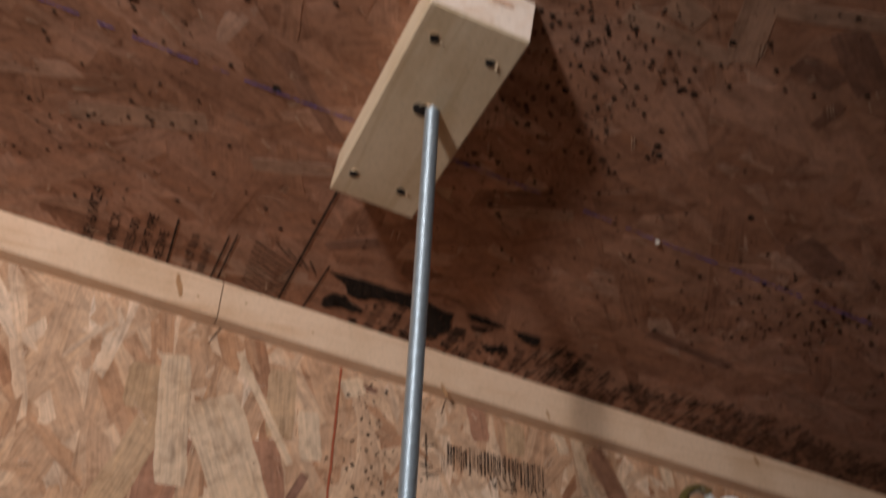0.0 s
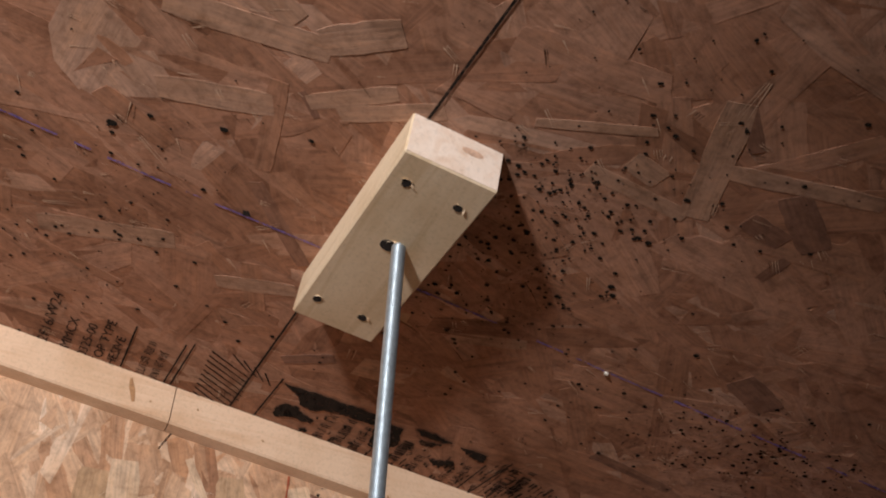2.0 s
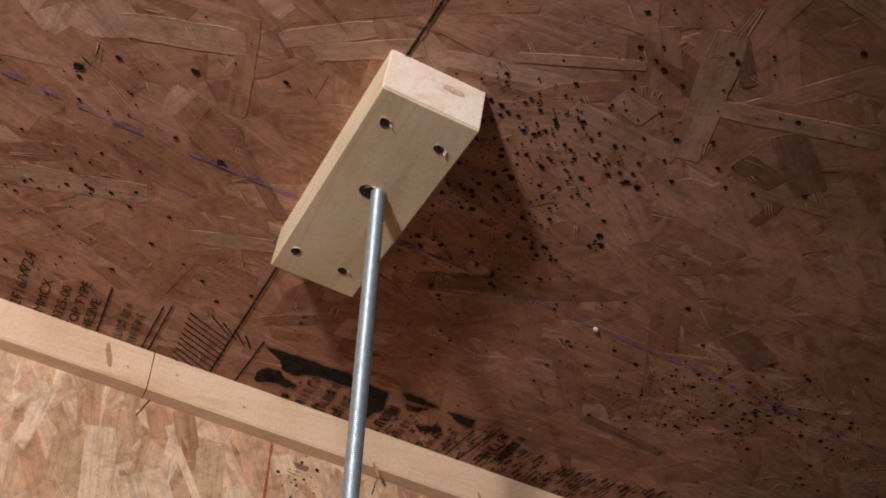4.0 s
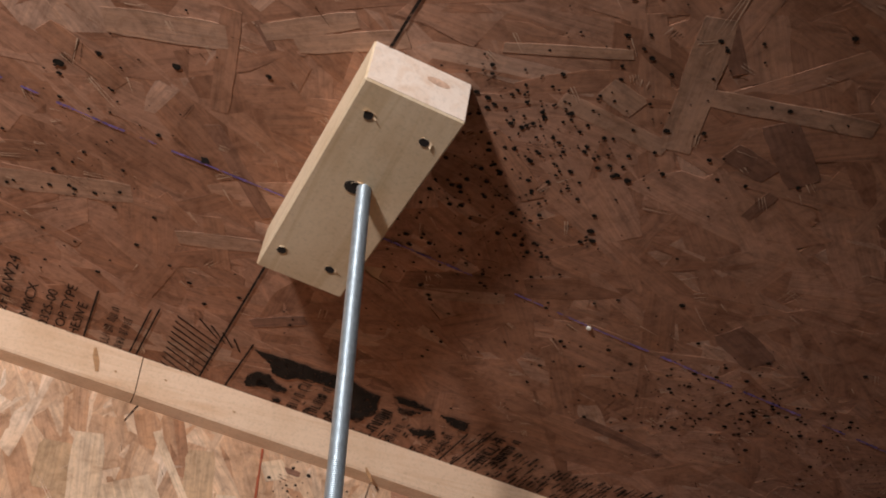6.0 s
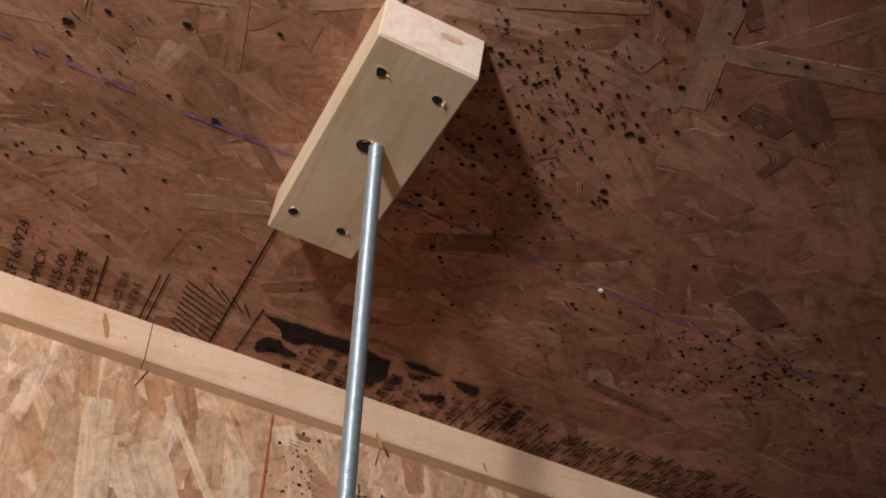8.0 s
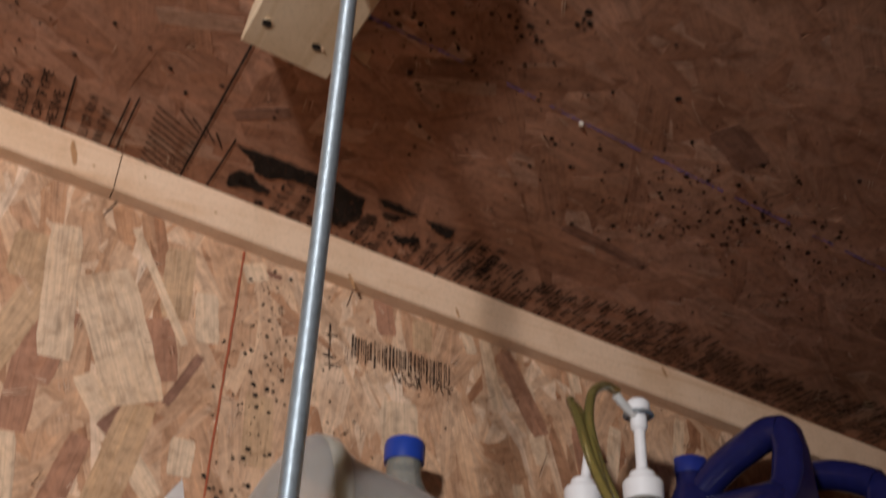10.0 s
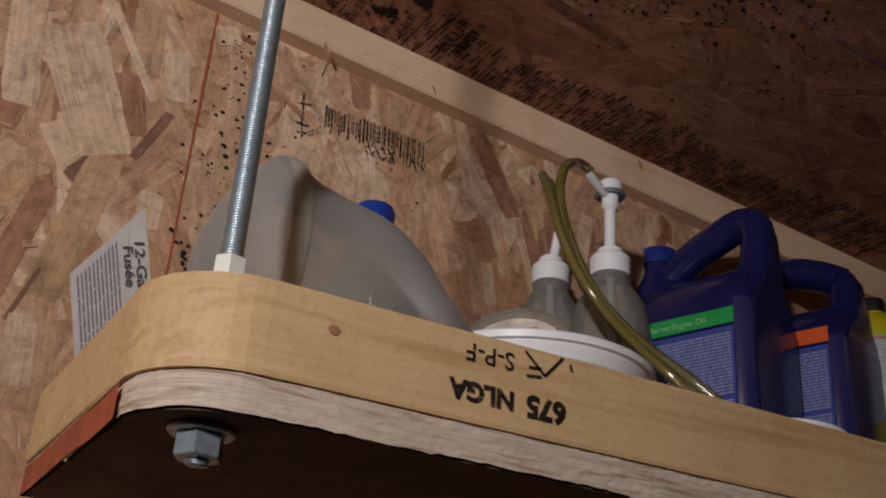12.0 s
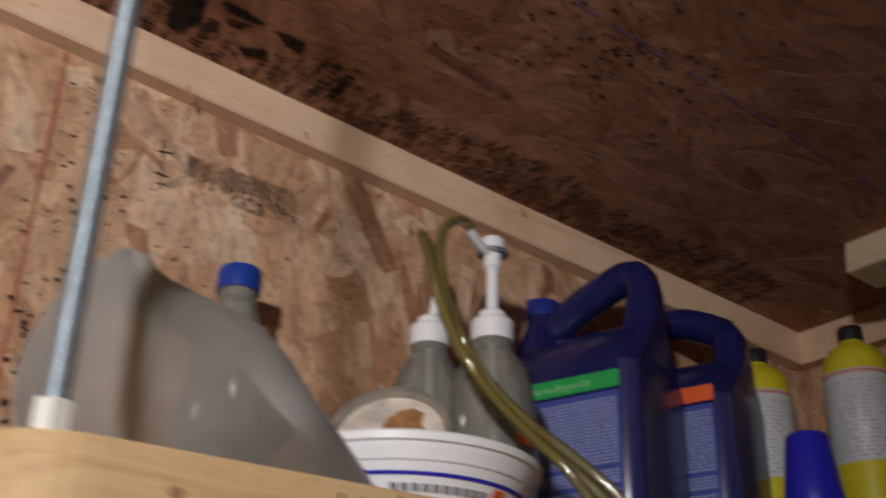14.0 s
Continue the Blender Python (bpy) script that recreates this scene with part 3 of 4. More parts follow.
for k in range(4):
    stroke(bm, on_ceiling, (-0.055 + 0.012 * k, 0.278 + 0.004 * k), (-0.032 + 0.008 * k, 0.300 + 0.003 * k), 0.0018, end=0.4)
part("stamp_hatching", bm, INK, ceiling, "slanted black hatching strokes")
for words, x, y, size in (("2F16/W24", -0.217, 0.376, 0.0145), ("MMCX", -0.196, 0.374, 0.0135), ("0325-00", -0.1785, 0.378, 0.0130), ("TOP TYPE", -0.1640, 0.382, 0.0130), ("HESIVE", -0.1505, 0.377, 0.0130)):
    ceiling_text(words, x, y, size)

def ragged(bm, at, outline, d, wobble, seed, sub=7):
    """A worn patch of ink with a ragged rim."""
    r = random.Random(seed)
    pts = []
    for k, p in enumerate(outline):
        q = outline[(k + 1) % len(outline)]
        for s in range(sub):
            t = s / sub
            pts.append((p[0] + (q[0] - p[0]) * t + r.uniform(-wobble, wobble), p[1] + (q[1] - p[1]) * t + r.uniform(-wobble, wobble)))
    vs = [bm.verts.new(at(u, v, d)) for u, v in pts]
    bm.faces.new(vs)
    bmesh.ops.triangulate(bm, faces=bm.faces[-1:])


bm = bmesh.new()
for k, o in enumerate((((0.001, 0.294), (0.045, 0.292), (0.098, 0.291), (0.130, 0.300), (0.136, 0.330), (0.128, 0.358), (0.112, 0.350), (0.104, 0.312), (0.060, 0.312), (0.040, 0.326), (0.028, 0.324), (0.022, 0.309)),
                       ((0.008, 0.345), (0.014, 0.330), (0.026, 0.327), (0.036, 0.338), (0.048, 0.342), (0.050, 0.350), (0.034, 0.351), (0.024, 0.340), (0.018, 0.346), (0.022, 0.356), (0.012, 0.360)),
                       ((0.042, 0.374), (0.050, 0.370), (0.049, 0.364), (0.042, 0.365)),
                       ((0.140, 0.290), (0.160, 0.287), (0.181, 0.291), (0.172, 0.297), (0.150, 0.299)), ((0.190, 0.293), (0.219, 0.291), (0.222, 0.308), (0.208, 0.306), (0.198, 0.300)),
                       ((0.172, 0.338), (0.196, 0.324), (0.200, 0.332), (0.184, 0.346)), ((0.150, 0.306), (0.172, 0.302), (0.168, 0.312), (0.154, 0.316)))):
    ragged(bm, on_ceiling, o, 0.0009, 0.0016, k + 5)
part("stamp_patch", bm, STAMP, ceiling, "blurred black bold stamp")


def print_row(bm, x, y0, y1, size, weight):
    """A row of stamped print too blurred to read: upright bars of letter size in short words."""
    y = y1
    while y > y0:
        for _ in range(rnd.choice((3, 4, 5, 6))):
            if y < y0:
                break
            w = size * rnd.uniform(0.45, 0.65)
            for k in range(rnd.choice((1, 2, 2))):
                yy = y - w * k * 0.6
                stroke(bm, on_ceiling, (x - size / 2 * rnd.uniform(0.7, 1.0), yy), (x + size / 2 * rnd.uniform(0.7, 1.0), yy + rnd.uniform(-.001, .001)), weight)
            if rnd.random() < 0.6:
                side = rnd.choice((-0.42, 0.0, 0.42)) * size
                stroke(bm, on_ceiling, (x + side, y), (x + side, y - w * 0.7), weight)
            y -= w * 1.35
        y -= size * 0.5


bm = bmesh.new()
for x, y0, y1, size, weight in ((0.0625, 0.300, 0.371, 0.011, 0.0015), (0.0825, 0.302, 0.371, 0.011, 0.0016), (0.102, 0.322, 0.371, 0.011, 0.0015), (0.144, 0.316, 0.360, 0.013, 0.0024), (0.166, 0.330, 0.371, 0.010, 0.0014),
                                (0.200, 0.336, 0.371, 0.010, 0.0014), (0.213, 0.318, 0.368, 0.009, 0.0013), (0.257, 0.300, 0.352, 0.011, 0.0020), (0.271, 0.290, 0.345, 0.010, 0.0020), (-0.1255, 0.308, 0.370, 0.009, 0.0012), (-0.112, 0.318, 0.370, 0.009, 0.0012)):
    print_row(bm, x, y0, y1, size, weight)
part("stamp_print", bm, INK, ceiling, "rows of blurred black stamped print")
bm = bmesh.new()
x = 0.236
while x < 0.82:  # rows of print run together along the wall
    y = 0.300 + 0.010 * math.sin(23 * x) + rnd.uniform(0, 0.012)
    while y < 0.369:
        L = rnd.uniform(0.006, 0.020)
        if rnd.random() < 0.78:
            stroke(bm, on_ceiling, (x, y), (x - 0.0015 + rnd.uniform(-.0006, .0006), min(y + L, 0.371)), rnd.uniform(0.0013, 0.0034))
        y += L + rnd.uniform(0.001, 0.005)
    x += rnd.uniform(0.0038, 0.0065)
for k in range(60):
    x, y = rnd.uniform(0.05, 0.24), rnd.uniform(0.318, 0.369)
    stroke(bm, on_ceiling, (x, y), (x + rnd.uniform(-.001, .001), y + rnd.uniform(0.004, 0.010)), rnd.uniform(0.0015, 0.003))
part("stamp_smear", bm, INKFADE, ceiling, "smeared black print along the wall")
bm = bmesh.new()
line = [(-0.75, 0.048), (-0.256, 0.072), (-0.177, 0.077), (-0.044, 0.080), (0.05, 0.083), (0.137, 0.086), (0.245, 0.092), (0.429, 0.099), (0.80, 0.113)]
for p, q in zip(line, line[1:]):
    n = max(1, int((q[0] - p[0]) / 0.012))
    for k in range(n):
        if rnd.random() < 0.16:
            continue
        a, b = k / n, (k + 1.0) / n
        stroke(bm, on_ceiling, (p[0] + (q[0] - p[0]) * a, p[1] + (q[1] - p[1]) * a + rnd.uniform(-.0004, .0004)), (p[0] + (q[0] - p[0]) * b, p[1] + (q[1] - p[1]) * b), rnd.uniform(0.0010, 0.0026))
part("chalk_line", bm, CHALK, ceiling, "faded violet chalk line")


def specks(parent, at, groups, seed, d=0.00075):
    """Mould specks: (count, centre u v, spread u v, least and greatest radius)."""
    r = random.Random(seed)
    bm = bmesh.new()
    for count, u, v, su, sv, r0, r1 in groups:
        for _ in range(count):
            x, y = r.gauss(u, su), r.gauss(v, sv)
            size = r0 + (r1 - r0) * r.random() ** 2.2
            n = r.choice((6, 7, 8))
            st = r.uniform(0.75, 1.0)
            bm.faces.new([bm.verts.new(at(x + size * r.uniform(0.75, 1.15) * math.cos(6.283 * k / n), y + st * size * r.uniform(0.75, 1.15) * math.sin(6.283 * k / n), d)) for k in range(n)])
    return tagged(part("mould_specks", bm, MOLD, parent), kind="stuff")


specks(ceiling, on_ceiling, ((150, 0.090, -0.085, 0.033, 0.030, 0.0008, 0.0026), (120, 0.105, -0.02, 0.035, 0.04, 0.0007, 0.0024), (130, 0.10, 0.06, 0.045, 0.045, 0.0007, 0.0026),
                             (60, 0.16, -0.15, 0.05, 0.06, 0.0008, 0.0025), (30, -0.20, 0.04, 0.06, 0.05, 0.0008, 0.0024), (70, -0.22, 0.20, 0.05, 0.07, 0.0007, 0.0026),
                             (240, 0.40, 0.13, 0.07, 0.05, 0.0007, 0.0026), (160, 0.52, 0.15, 0.08, 0.06, 0.0006, 0.0020), (60, 0.25, 0.10, 0.06, 0.06, 0.0006, 0.0020),
                             (40, 0.05, 0.20, 0.10, 0.05, 0.0007, 0.0026), (60, -0.32, 0.20, 0.08, 0.12, 0.0007, 0.0026), (40, 0.02, -0.20, 0.08, 0.06, 0.0006, 0.002)), 31)
bm = bmesh.new()
r = random.Random(8)
for u, v, s in ((-0.221, 0.035, .0046), (-0.145, -0.006, .0036), (-0.197, 0.011, .0026), (-0.141, 0.068, .0024), (0.177, -0.012, .0034), (0.184, -0.003, .0030), (0.163, -0.074, .0027),
                (0.172, -0.073, .0029), (-0.076, 0.232, .0024), (-0.207, 0.171, .0022), (-0.188, 0.165, .0024), (0.169, -0.128, .0026), (-0.097, 0.218, .0018), (0.283, 0.026, .0030)):
    bm.faces.new([bm.verts.new(on_ceiling(u + s * r.uniform(.8, 1.15) * math.cos(.628 * k), v + .8 * s * r.uniform(.8, 1.15) * math.sin(.628 * k), 0.0008)) for k in range(10)])
part("mould_spot", bm, MOLD, ceiling, "large black mould spots")

STRAND_DARK = strand_material("dark_strands", [(0.0, (0.26, 0.128, 0.085)), (1.0, (0.31, 0.16, 0.108))], (0.7, 0.66, 0.6))
STRAND_RED = strand_material("red_strands", [(0.0, (0.38, 0.185, 0.112)), (1.0, (0.44, 0.222, 0.138))], (0.7, 0.66, 0.6))
STRAND_PALE = strand_material("pale_strands", [(0.0, (0.66, 0.455, 0.305)), (1.0, (0.72, 0.525, 0.365))], (0.82, 0.76, 0.7))
STRAND_TAN = strand_material("tan_strands", [(0.0, (0.52, 0.325, 0.19)), (1.0, (0.58, 0.375, 0.225))], (0.75, 0.7, 0.62))
STRAND_FAWN = strand_material("fawn_strands", [(0.0, (0.44, 0.255, 0.172)), (1.0, (0.485, 0.29, 0.20))], (0.8, 0.76, 0.7))


def marked_strands(parent, at, rows, mat, seed, label):
    """Single strands that stand out: two ends and a width, one mesh each."""
    r = random.Random(seed)
    for p, q, w in rows:
        dx, dy = q[0] - p[0], q[1] - p[1]
        L = math.hypot(dx, dy)
        ex, ey = (dx / L, dy / L), (-dy / L, dx / L)
        n = 7
        shape = [(L * k / n + r.uniform(-.02, .02) * L, w / 2 * r.uniform(.92, 1.04) * (0.86 if k in (0, n) else 1.0)) for k in range(n + 1)] + [(L * (1 - k / n) + r.uniform(-.02, .02) * L, -w / 2 * r.uniform(.92, 1.04) * (0.86 if k in (0, n) else 1.0)) for k in range(n + 1)]
        m, ou = len(shape), r.uniform(0, 40)
        verts = [at(p[0] + ex[0] * x + ey[0] * y, p[1] + ex[1] * x + ey[1] * y, d) for d in (0.00050 + r.uniform(0, 0.00008), 0.0) for x, y in shape]
        faces = [tuple(range(m))] + [(k, (k + 1) % m, m + (k + 1) % m, m + k) for k in range(m)]
        me = bpy.data.meshes.new("strand")
        me.from_pydata(verts, [], faces)
        uv = [(ou + x, y) for x, y in shape] + [(ou + shape[j % m][0], shape[j % m][1]) for k in range(m) for j in (k, k + 1, k + 1, k)]
        me.uv_layers.new(name="grain").data.foreach_set("uv", [c for t in uv for c in t])
        me.materials.append(mat)
        ob = new("strand", me)
        ob.parent = parent
        ob["label"] = label


marked_strands(ceiling, on_ceiling, (((-0.108, 0.036), (-0.042, 0.112), 0.013), ((-0.012, 0.258), (0.028, 0.226), 0.014), ((0.300, 0.222), (0.395, 0.234), 0.014), ((0.216, -0.134), (0.253, -0.128), 0.019), ((0.228, -0.171), (0.277, -0.133), 0.026),
                                     ((0.264, -0.084), (0.266, -0.114), 0.010), ((0.332, 0.034), (0.382, 0.058), 0.030), ((0.152, -0.223), (0.182, -0.192), 0.012), ((-0.107, -0.073), (-0.09, -0.055), 0.006)), STRAND_DARK, 3, "dark brown strand")
marked_strands(ceiling, on_ceiling, (((-0.124, -0.073), (-0.107, 0.022), 0.015), ((-0.081, 0.137), (-0.057, 0.198), 0.018), ((-0.237, 0.006), (-0.176, 0.035), 0.020), ((-0.25, 0.218), (-0.172, 0.235), 0.012), ((0.065, -0.063), (0.124, -0.019), 0.022)), STRAND_RED, 8, "reddish brown strand")
marked_strands(ceiling, on_ceiling, (((-0.110, -0.122), (-0.066, -0.158), 0.026), ((-0.215, -0.10), (-0.10, -0.118), 0.024), ((-0.19, -0.16), (-0.13, -0.13), 0.022), ((0.10, 0.13), (0.16, 0.10), 0.016), ((0.147, -0.225), (0.184, -0.115), 0.024), ((0.175, -0.166), (0.282, -0.197), 0.016),
                                     ((0.043, -0.136), (0.116, -0.172), 0.009), ((-0.077, -0.067), (-0.014, -0.11), 0.016), ((-0.101, 0.178), (-0.037, 0.15), 0.018), ((-0.199, -0.021), (-0.12, -0.049), 0.024), ((-0.101, -0.065), (-0.048, -0.108), 0.015), ((0.115, -0.14), (0.144, -0.134), 0.020),
                                     ((-0.253, 0.189), (-0.146, 0.146), 0.024), ((0.094, -0.116), (0.179, -0.112), 0.015)), STRAND_FAWN, 4, "paler strand")
marked_strands(wall_back, on_wall, (((-0.077, 2.144), (-0.023, 2.026), 0.054), ((-0.072, 2.042), (0.006, 1.947), 0.020), ((-0.056, 2.196), (0.008, 2.090), 0.008), ((-0.115, 2.18), (-0.098, 2.05), 0.030), ((0.305, 2.182), (0.322, 2.106), 0.014), ((0.35, 2.15), (0.372, 2.06), 0.018), ((0.216, 2.089), (0.221, 2.031), 0.040),
                                    ((0.018, 2.149), (0.027, 2.099), 0.022), ((0.021, 2.005), (0.022, 1.972), 0.022), ((0.407, 2.183), (0.415, 2.148), 0.014), ((0.056, 2.195), (0.064, 2.176), 0.024), ((-0.12, 1.98), (-0.106, 1.90), 0.020), ((-0.055, 1.874), (-0.047, 1.818), 0.023)), STRAND_PALE, 5, "pale strand")
marked_strands(wall_back, on_wall, (((0.280, 2.194), (0.292, 2.161), 0.013), ((0.535, 2.090), (0.544, 2.150), 0.014), ((0.344, 2.032), (0.351, 1.990), 0.013), ((0.46, 2.12), (0.452, 2.06), 0.016), ((0.60, 2.08), (0.607, 2.03), 0.015), ((-0.105, 1.86), (-0.09, 1.79), 0.018)), STRAND_PALE, 9, "pale strand")
marked_strands(wall_back, on_wall, (((-0.061, 1.990), (-0.090, 1.850), 0.021), ((-0.020, 2.111), (-0.005, 2.053), 0.028), ((-0.093, 2.098), (-0.104, 2.026), 0.017), ((0.190, 2.196), (0.199, 2.157), 0.020), ((0.326, 2.172), (0.372, 2.090), 0.022), ((-0.120, 2.105), (-0.115, 1.983), 0.026), ((0.415, 2.11), (0.43, 2.02), 0.020)), STRAND_RED, 6, "reddish brown strand")
marked_strands(wall_back, on_wall, (((0.023, 2.085), (0.0, 2.033), 0.009), ((-0.047, 1.998), (-0.028, 2.025), 0.014), ((-0.066, 1.867), (-0.050, 1.915), 0.004), ((0.070, 2.189), (0.086, 2.187), 0.006)), STRAND_DARK, 11, "dark brown strand")
marked_strands(wall_back, on_wall, (((-0.019, 2.028), (-0.046, 1.890), 0.032), ((-0.133, 2.165), (-0.132, 2.119), 0.045), ((-0.012, 2.189), (-0.006, 2.115), 0.028), ((0.081, 2.060), (0.086, 1.995), 0.028), ((0.235, 2.183), (0.237, 2.149), 0.022), ((-0.16, 2.0), (-0.12, 2.12), 0.030)), STRAND_TAN, 7, "tan grained strand")

# torn pale fibres and dark splits between strands
FIBRE = plain("torn_fibre", (0.56, 0.375, 0.255), 0.7, 0, 0.2, 300, 0.0)
SPLIT = worn_ink("dark_split", (0.075, 0.035, 0.02), 0.44, 300.0)


def torn(parent, at, u0, u1, v0, v1, count, mean, seed):
    r = random.Random(seed)
    pale, dark = bmesh.new(), bmesh.new()
    for _ in range(count):
        u, v = r.uniform(u0, u1), r.uniform(v0, v1)
        a = radians(r.gauss(mean, 45))
        L = r.uniform(0.005, 0.018) if r.random() < 0.85 else r.uniform(0.018, 0.036)
        for k in range(r.choice((1, 1, 2, 3, 4))):
            o = k * r.uniform(0.0014, 0.0026)
            p = (u - math.sin(a) * o, v + math.cos(a) * o)
            q = (p[0] + L * math.cos(a + r.uniform(-.12, .12)), p[1] + L * math.sin(a + r.uniform(-.12, .12)))
            stroke(pale if r.random() < 0.7 else dark, at, p, q, r.uniform(0.0004, 0.0011), 0.0007, 0.85)
    tagged(part("torn_fibres", pale, FIBRE, parent), kind="stuff")
    tagged(part("splits", dark, SPLIT, parent), kind="stuff")


torn(ceiling, on_ceiling, -0.5, 0.9, -0.45, 0.36, 620, 10, 51)
torn(wall_back, on_wall, -0.35, 0.9, 1.7, 2.2, 260, 92, 52)
torn(wall_end, on_end, -0.37, 0.3, 1.9, 2.1, 60, 92, 53)

# back wall: red line, bar stamp, specks
bm = bmesh.new()
z = 2.205
while z > 1.80:
    s = rnd.uniform(0.01, 0.03)
    stroke(bm, on_wall, (0.046 + rnd.uniform(-.0004, .0004), z), (0.046 + rnd.uniform(-.0004, .0004), z - s), rnd.uniform(0.0014, 0.0026))
    z -= s
part("nail_line", bm, REDINK, wall_back, "red nailing line down the board")
bm = bmesh.new()
x = 0.163
while x < 0.268:
    w = rnd.choice((0.0010, 0.0014, 0.0022))
    top = 2.147 - 0.004 * (x - 0.163) / 0.1
    stroke(bm, on_wall, (x, top - rnd.uniform(0, .003)), (x + 0.0012, top - rnd.uniform(0.020, 0.030)), w)
    x += w + rnd.choice((0.0009, 0.0013, 0.0022))
for k in range(26):
    x = rnd.uniform(0.20, 0.275)
    stroke(bm, on_wall, (x, 2.119 + rnd.uniform(-.012, .004)), (x + rnd.uniform(.002, .007), 2.117 + rnd.uniform(-.012, .004)), 0.0013)
for p, q in (((0.139, 2.152), (0.141, 2.128)), ((0.133, 2.139), (0.148, 2.141)), ((0.140, 2.126), (0.143, 2.104)), ((0.135, 2.118), (0.148, 2.117)), ((0.137, 2.108), (0.147, 2.109))):
    stroke(bm, on_wall, p, q, 0.002)
part("stamp_bars", bm, BARINK, wall_back, "worn black bar stamp")
bm = bmesh.new()
stroke(bm, on_wall, (-0.079, 2.219), (-0.088, 2.200), 0.0016, end=0.4)
stroke(bm, on_wall, (0.160, 2.203), (0.154, 2.176), 0.0020, end=0.5)
part("pencil_mark", bm, INKFADE, wall_back, "short dark marks under the rail")
specks(wall_back, on_wall, ((45, 0.075, 2.16, 0.014, 0.03, 0.0008, 0.0026), (70, 0.080, 2.06, 0.016, 0.05, 0.0008, 0.0030), (70, 0.062, 1.94, 0.012, 0.03, 0.0008, 0.0030), (14, 0.13, 2.06, 0.02, 0.05, 0.0007, 0.002), (30, 0.22, 2.03, 0.05, 0.05, 0.0006, 0.0018)), 41)
bm = bmesh.new()
ragged(bm, on_end, ((-0.215, 2.095), (-0.07, 2.100), (-0.07, 2.082), (-0.205, 2.076)), 0.0009, 0.003, 4)
for k in range(26):
    u, v = rnd.gauss(-0.165, 0.03), rnd.gauss(1.985, 0.02)
    a = rnd.uniform(-0.6, 0.9)
    stroke(bm, on_end, (u, v), (u + 0.022 * math.cos(a), v + 0.022 * math.sin(a)), 0.0032, end=0.6)
part("stamp_patch", bm, STAMP, wall_end, "smeared black stamp")
# loose nail in the ceiling
bm = bmesh.new()
lathe(bm, [(0, 0.004), (0.0016, 0.004), (0.0018, -0.001), (0.0036, -0.002), (0.0034, -0.004), (0, -0.0044)], Matrix.Translation(on_ceiling(0.237, 0.093, 0)) @ pose(0, 0, 0, 12, 20, 0) @ Matrix.Diagonal((0.62, 0.62, 0.8, 1)), 12)
tagged(link_mesh("nail", bm, NUT), "shiny nail standing out of the ceiling board", "nail")
bm = bmesh.new()
# black patch painting the shade in a nail hole
ragged(bm, on_ceiling, ((-0.107, 0.072), (-0.101, 0.071), (-0.100, 0.077), (-0.106, 0.078)), 0.0010, 0.0008, 3, 3)
part("nail_hole", bm, HOLE_SHADE, ceiling, "torn nail hole, its inner shade a black patch")

# shelf edge stamps
def shelf_text(words, x, z, size, bold):
    m = axes((x, FRONT_Y - 0.0006, z), (-1, 0, 0), (0, 0, -1))
    text_part("stamp_text", words, size, m, INK, shelf, "black grade stamp, upside down", bold)


shelf_text("S-P-F", 0.1315, 1.7515, 0.0125, 0.0001)
shelf_text("NLGA", 0.1320, 1.7325, 0.0125, 0.0006)
shelf_text("675", 0.1600, 1.7330, 0.0145, 0.0007)


def on_front(u, v, d):
    return (u, FRONT_Y - d, v)


bm = bmesh.new()
for p, q in (((0.137, 1.7545), (0.148, 1.7445)), ((0.148, 1.7445), (0.158, 1.756)), ((0.139, 1.747), (0.146, 1.7475)), ((0.138, 1.7425), (0.146, 1.7435)), ((0.162, 1.7535), (0.163, 1.750))):
    stroke(bm, on_front, p, q, 0.0015, 0.0006)
part("stamp_mark", bm, INK, shelf, "black check stamp")
bm = bmesh.new()
bm.faces.new([bm.verts.new(on_front(0.041 + 0.0028 * math.cos(k * .628), 1.741 + 0.0024 * math.sin(k * .628), 0.0006)) for k in range(10)])
part("knot", bm, plain("pin_knot", (0.34, 0.16, 0.08), 0.6, 0, 0.3, 200), shelf, "small red-brown knot")
bm = bmesh.new()
smear = [(0.012 + 0.0480 * math.cos(radians(a)), 0.014 + 0.0480 * math.sin(radians(a))) for a in (187, 185)] + [(-0.0352 - 0.0112 * k / 6, 0.02 + 0.168 * k / 6) for k in range(1, 7)]
rows = [[bm.verts.new((x - 0.0005, y, z + 0.0008 * math.sin(5 * k))) for k, (x, y) in enumerate(smear)] for z in (SHELF_BOT - 0.0175, SHELF_BOT - 0.0015)]
for k in range(len(smear) - 1):
    bm.faces.new((rows[0][k], rows[0][k + 1], rows[1][k + 1], rows[1][k]))
part("paint_smear", bm, REDPAINT, shelf, "smear of red paint on the plywood edge")

# ---- things on the shelf ----
TOP = SHELF_TOP


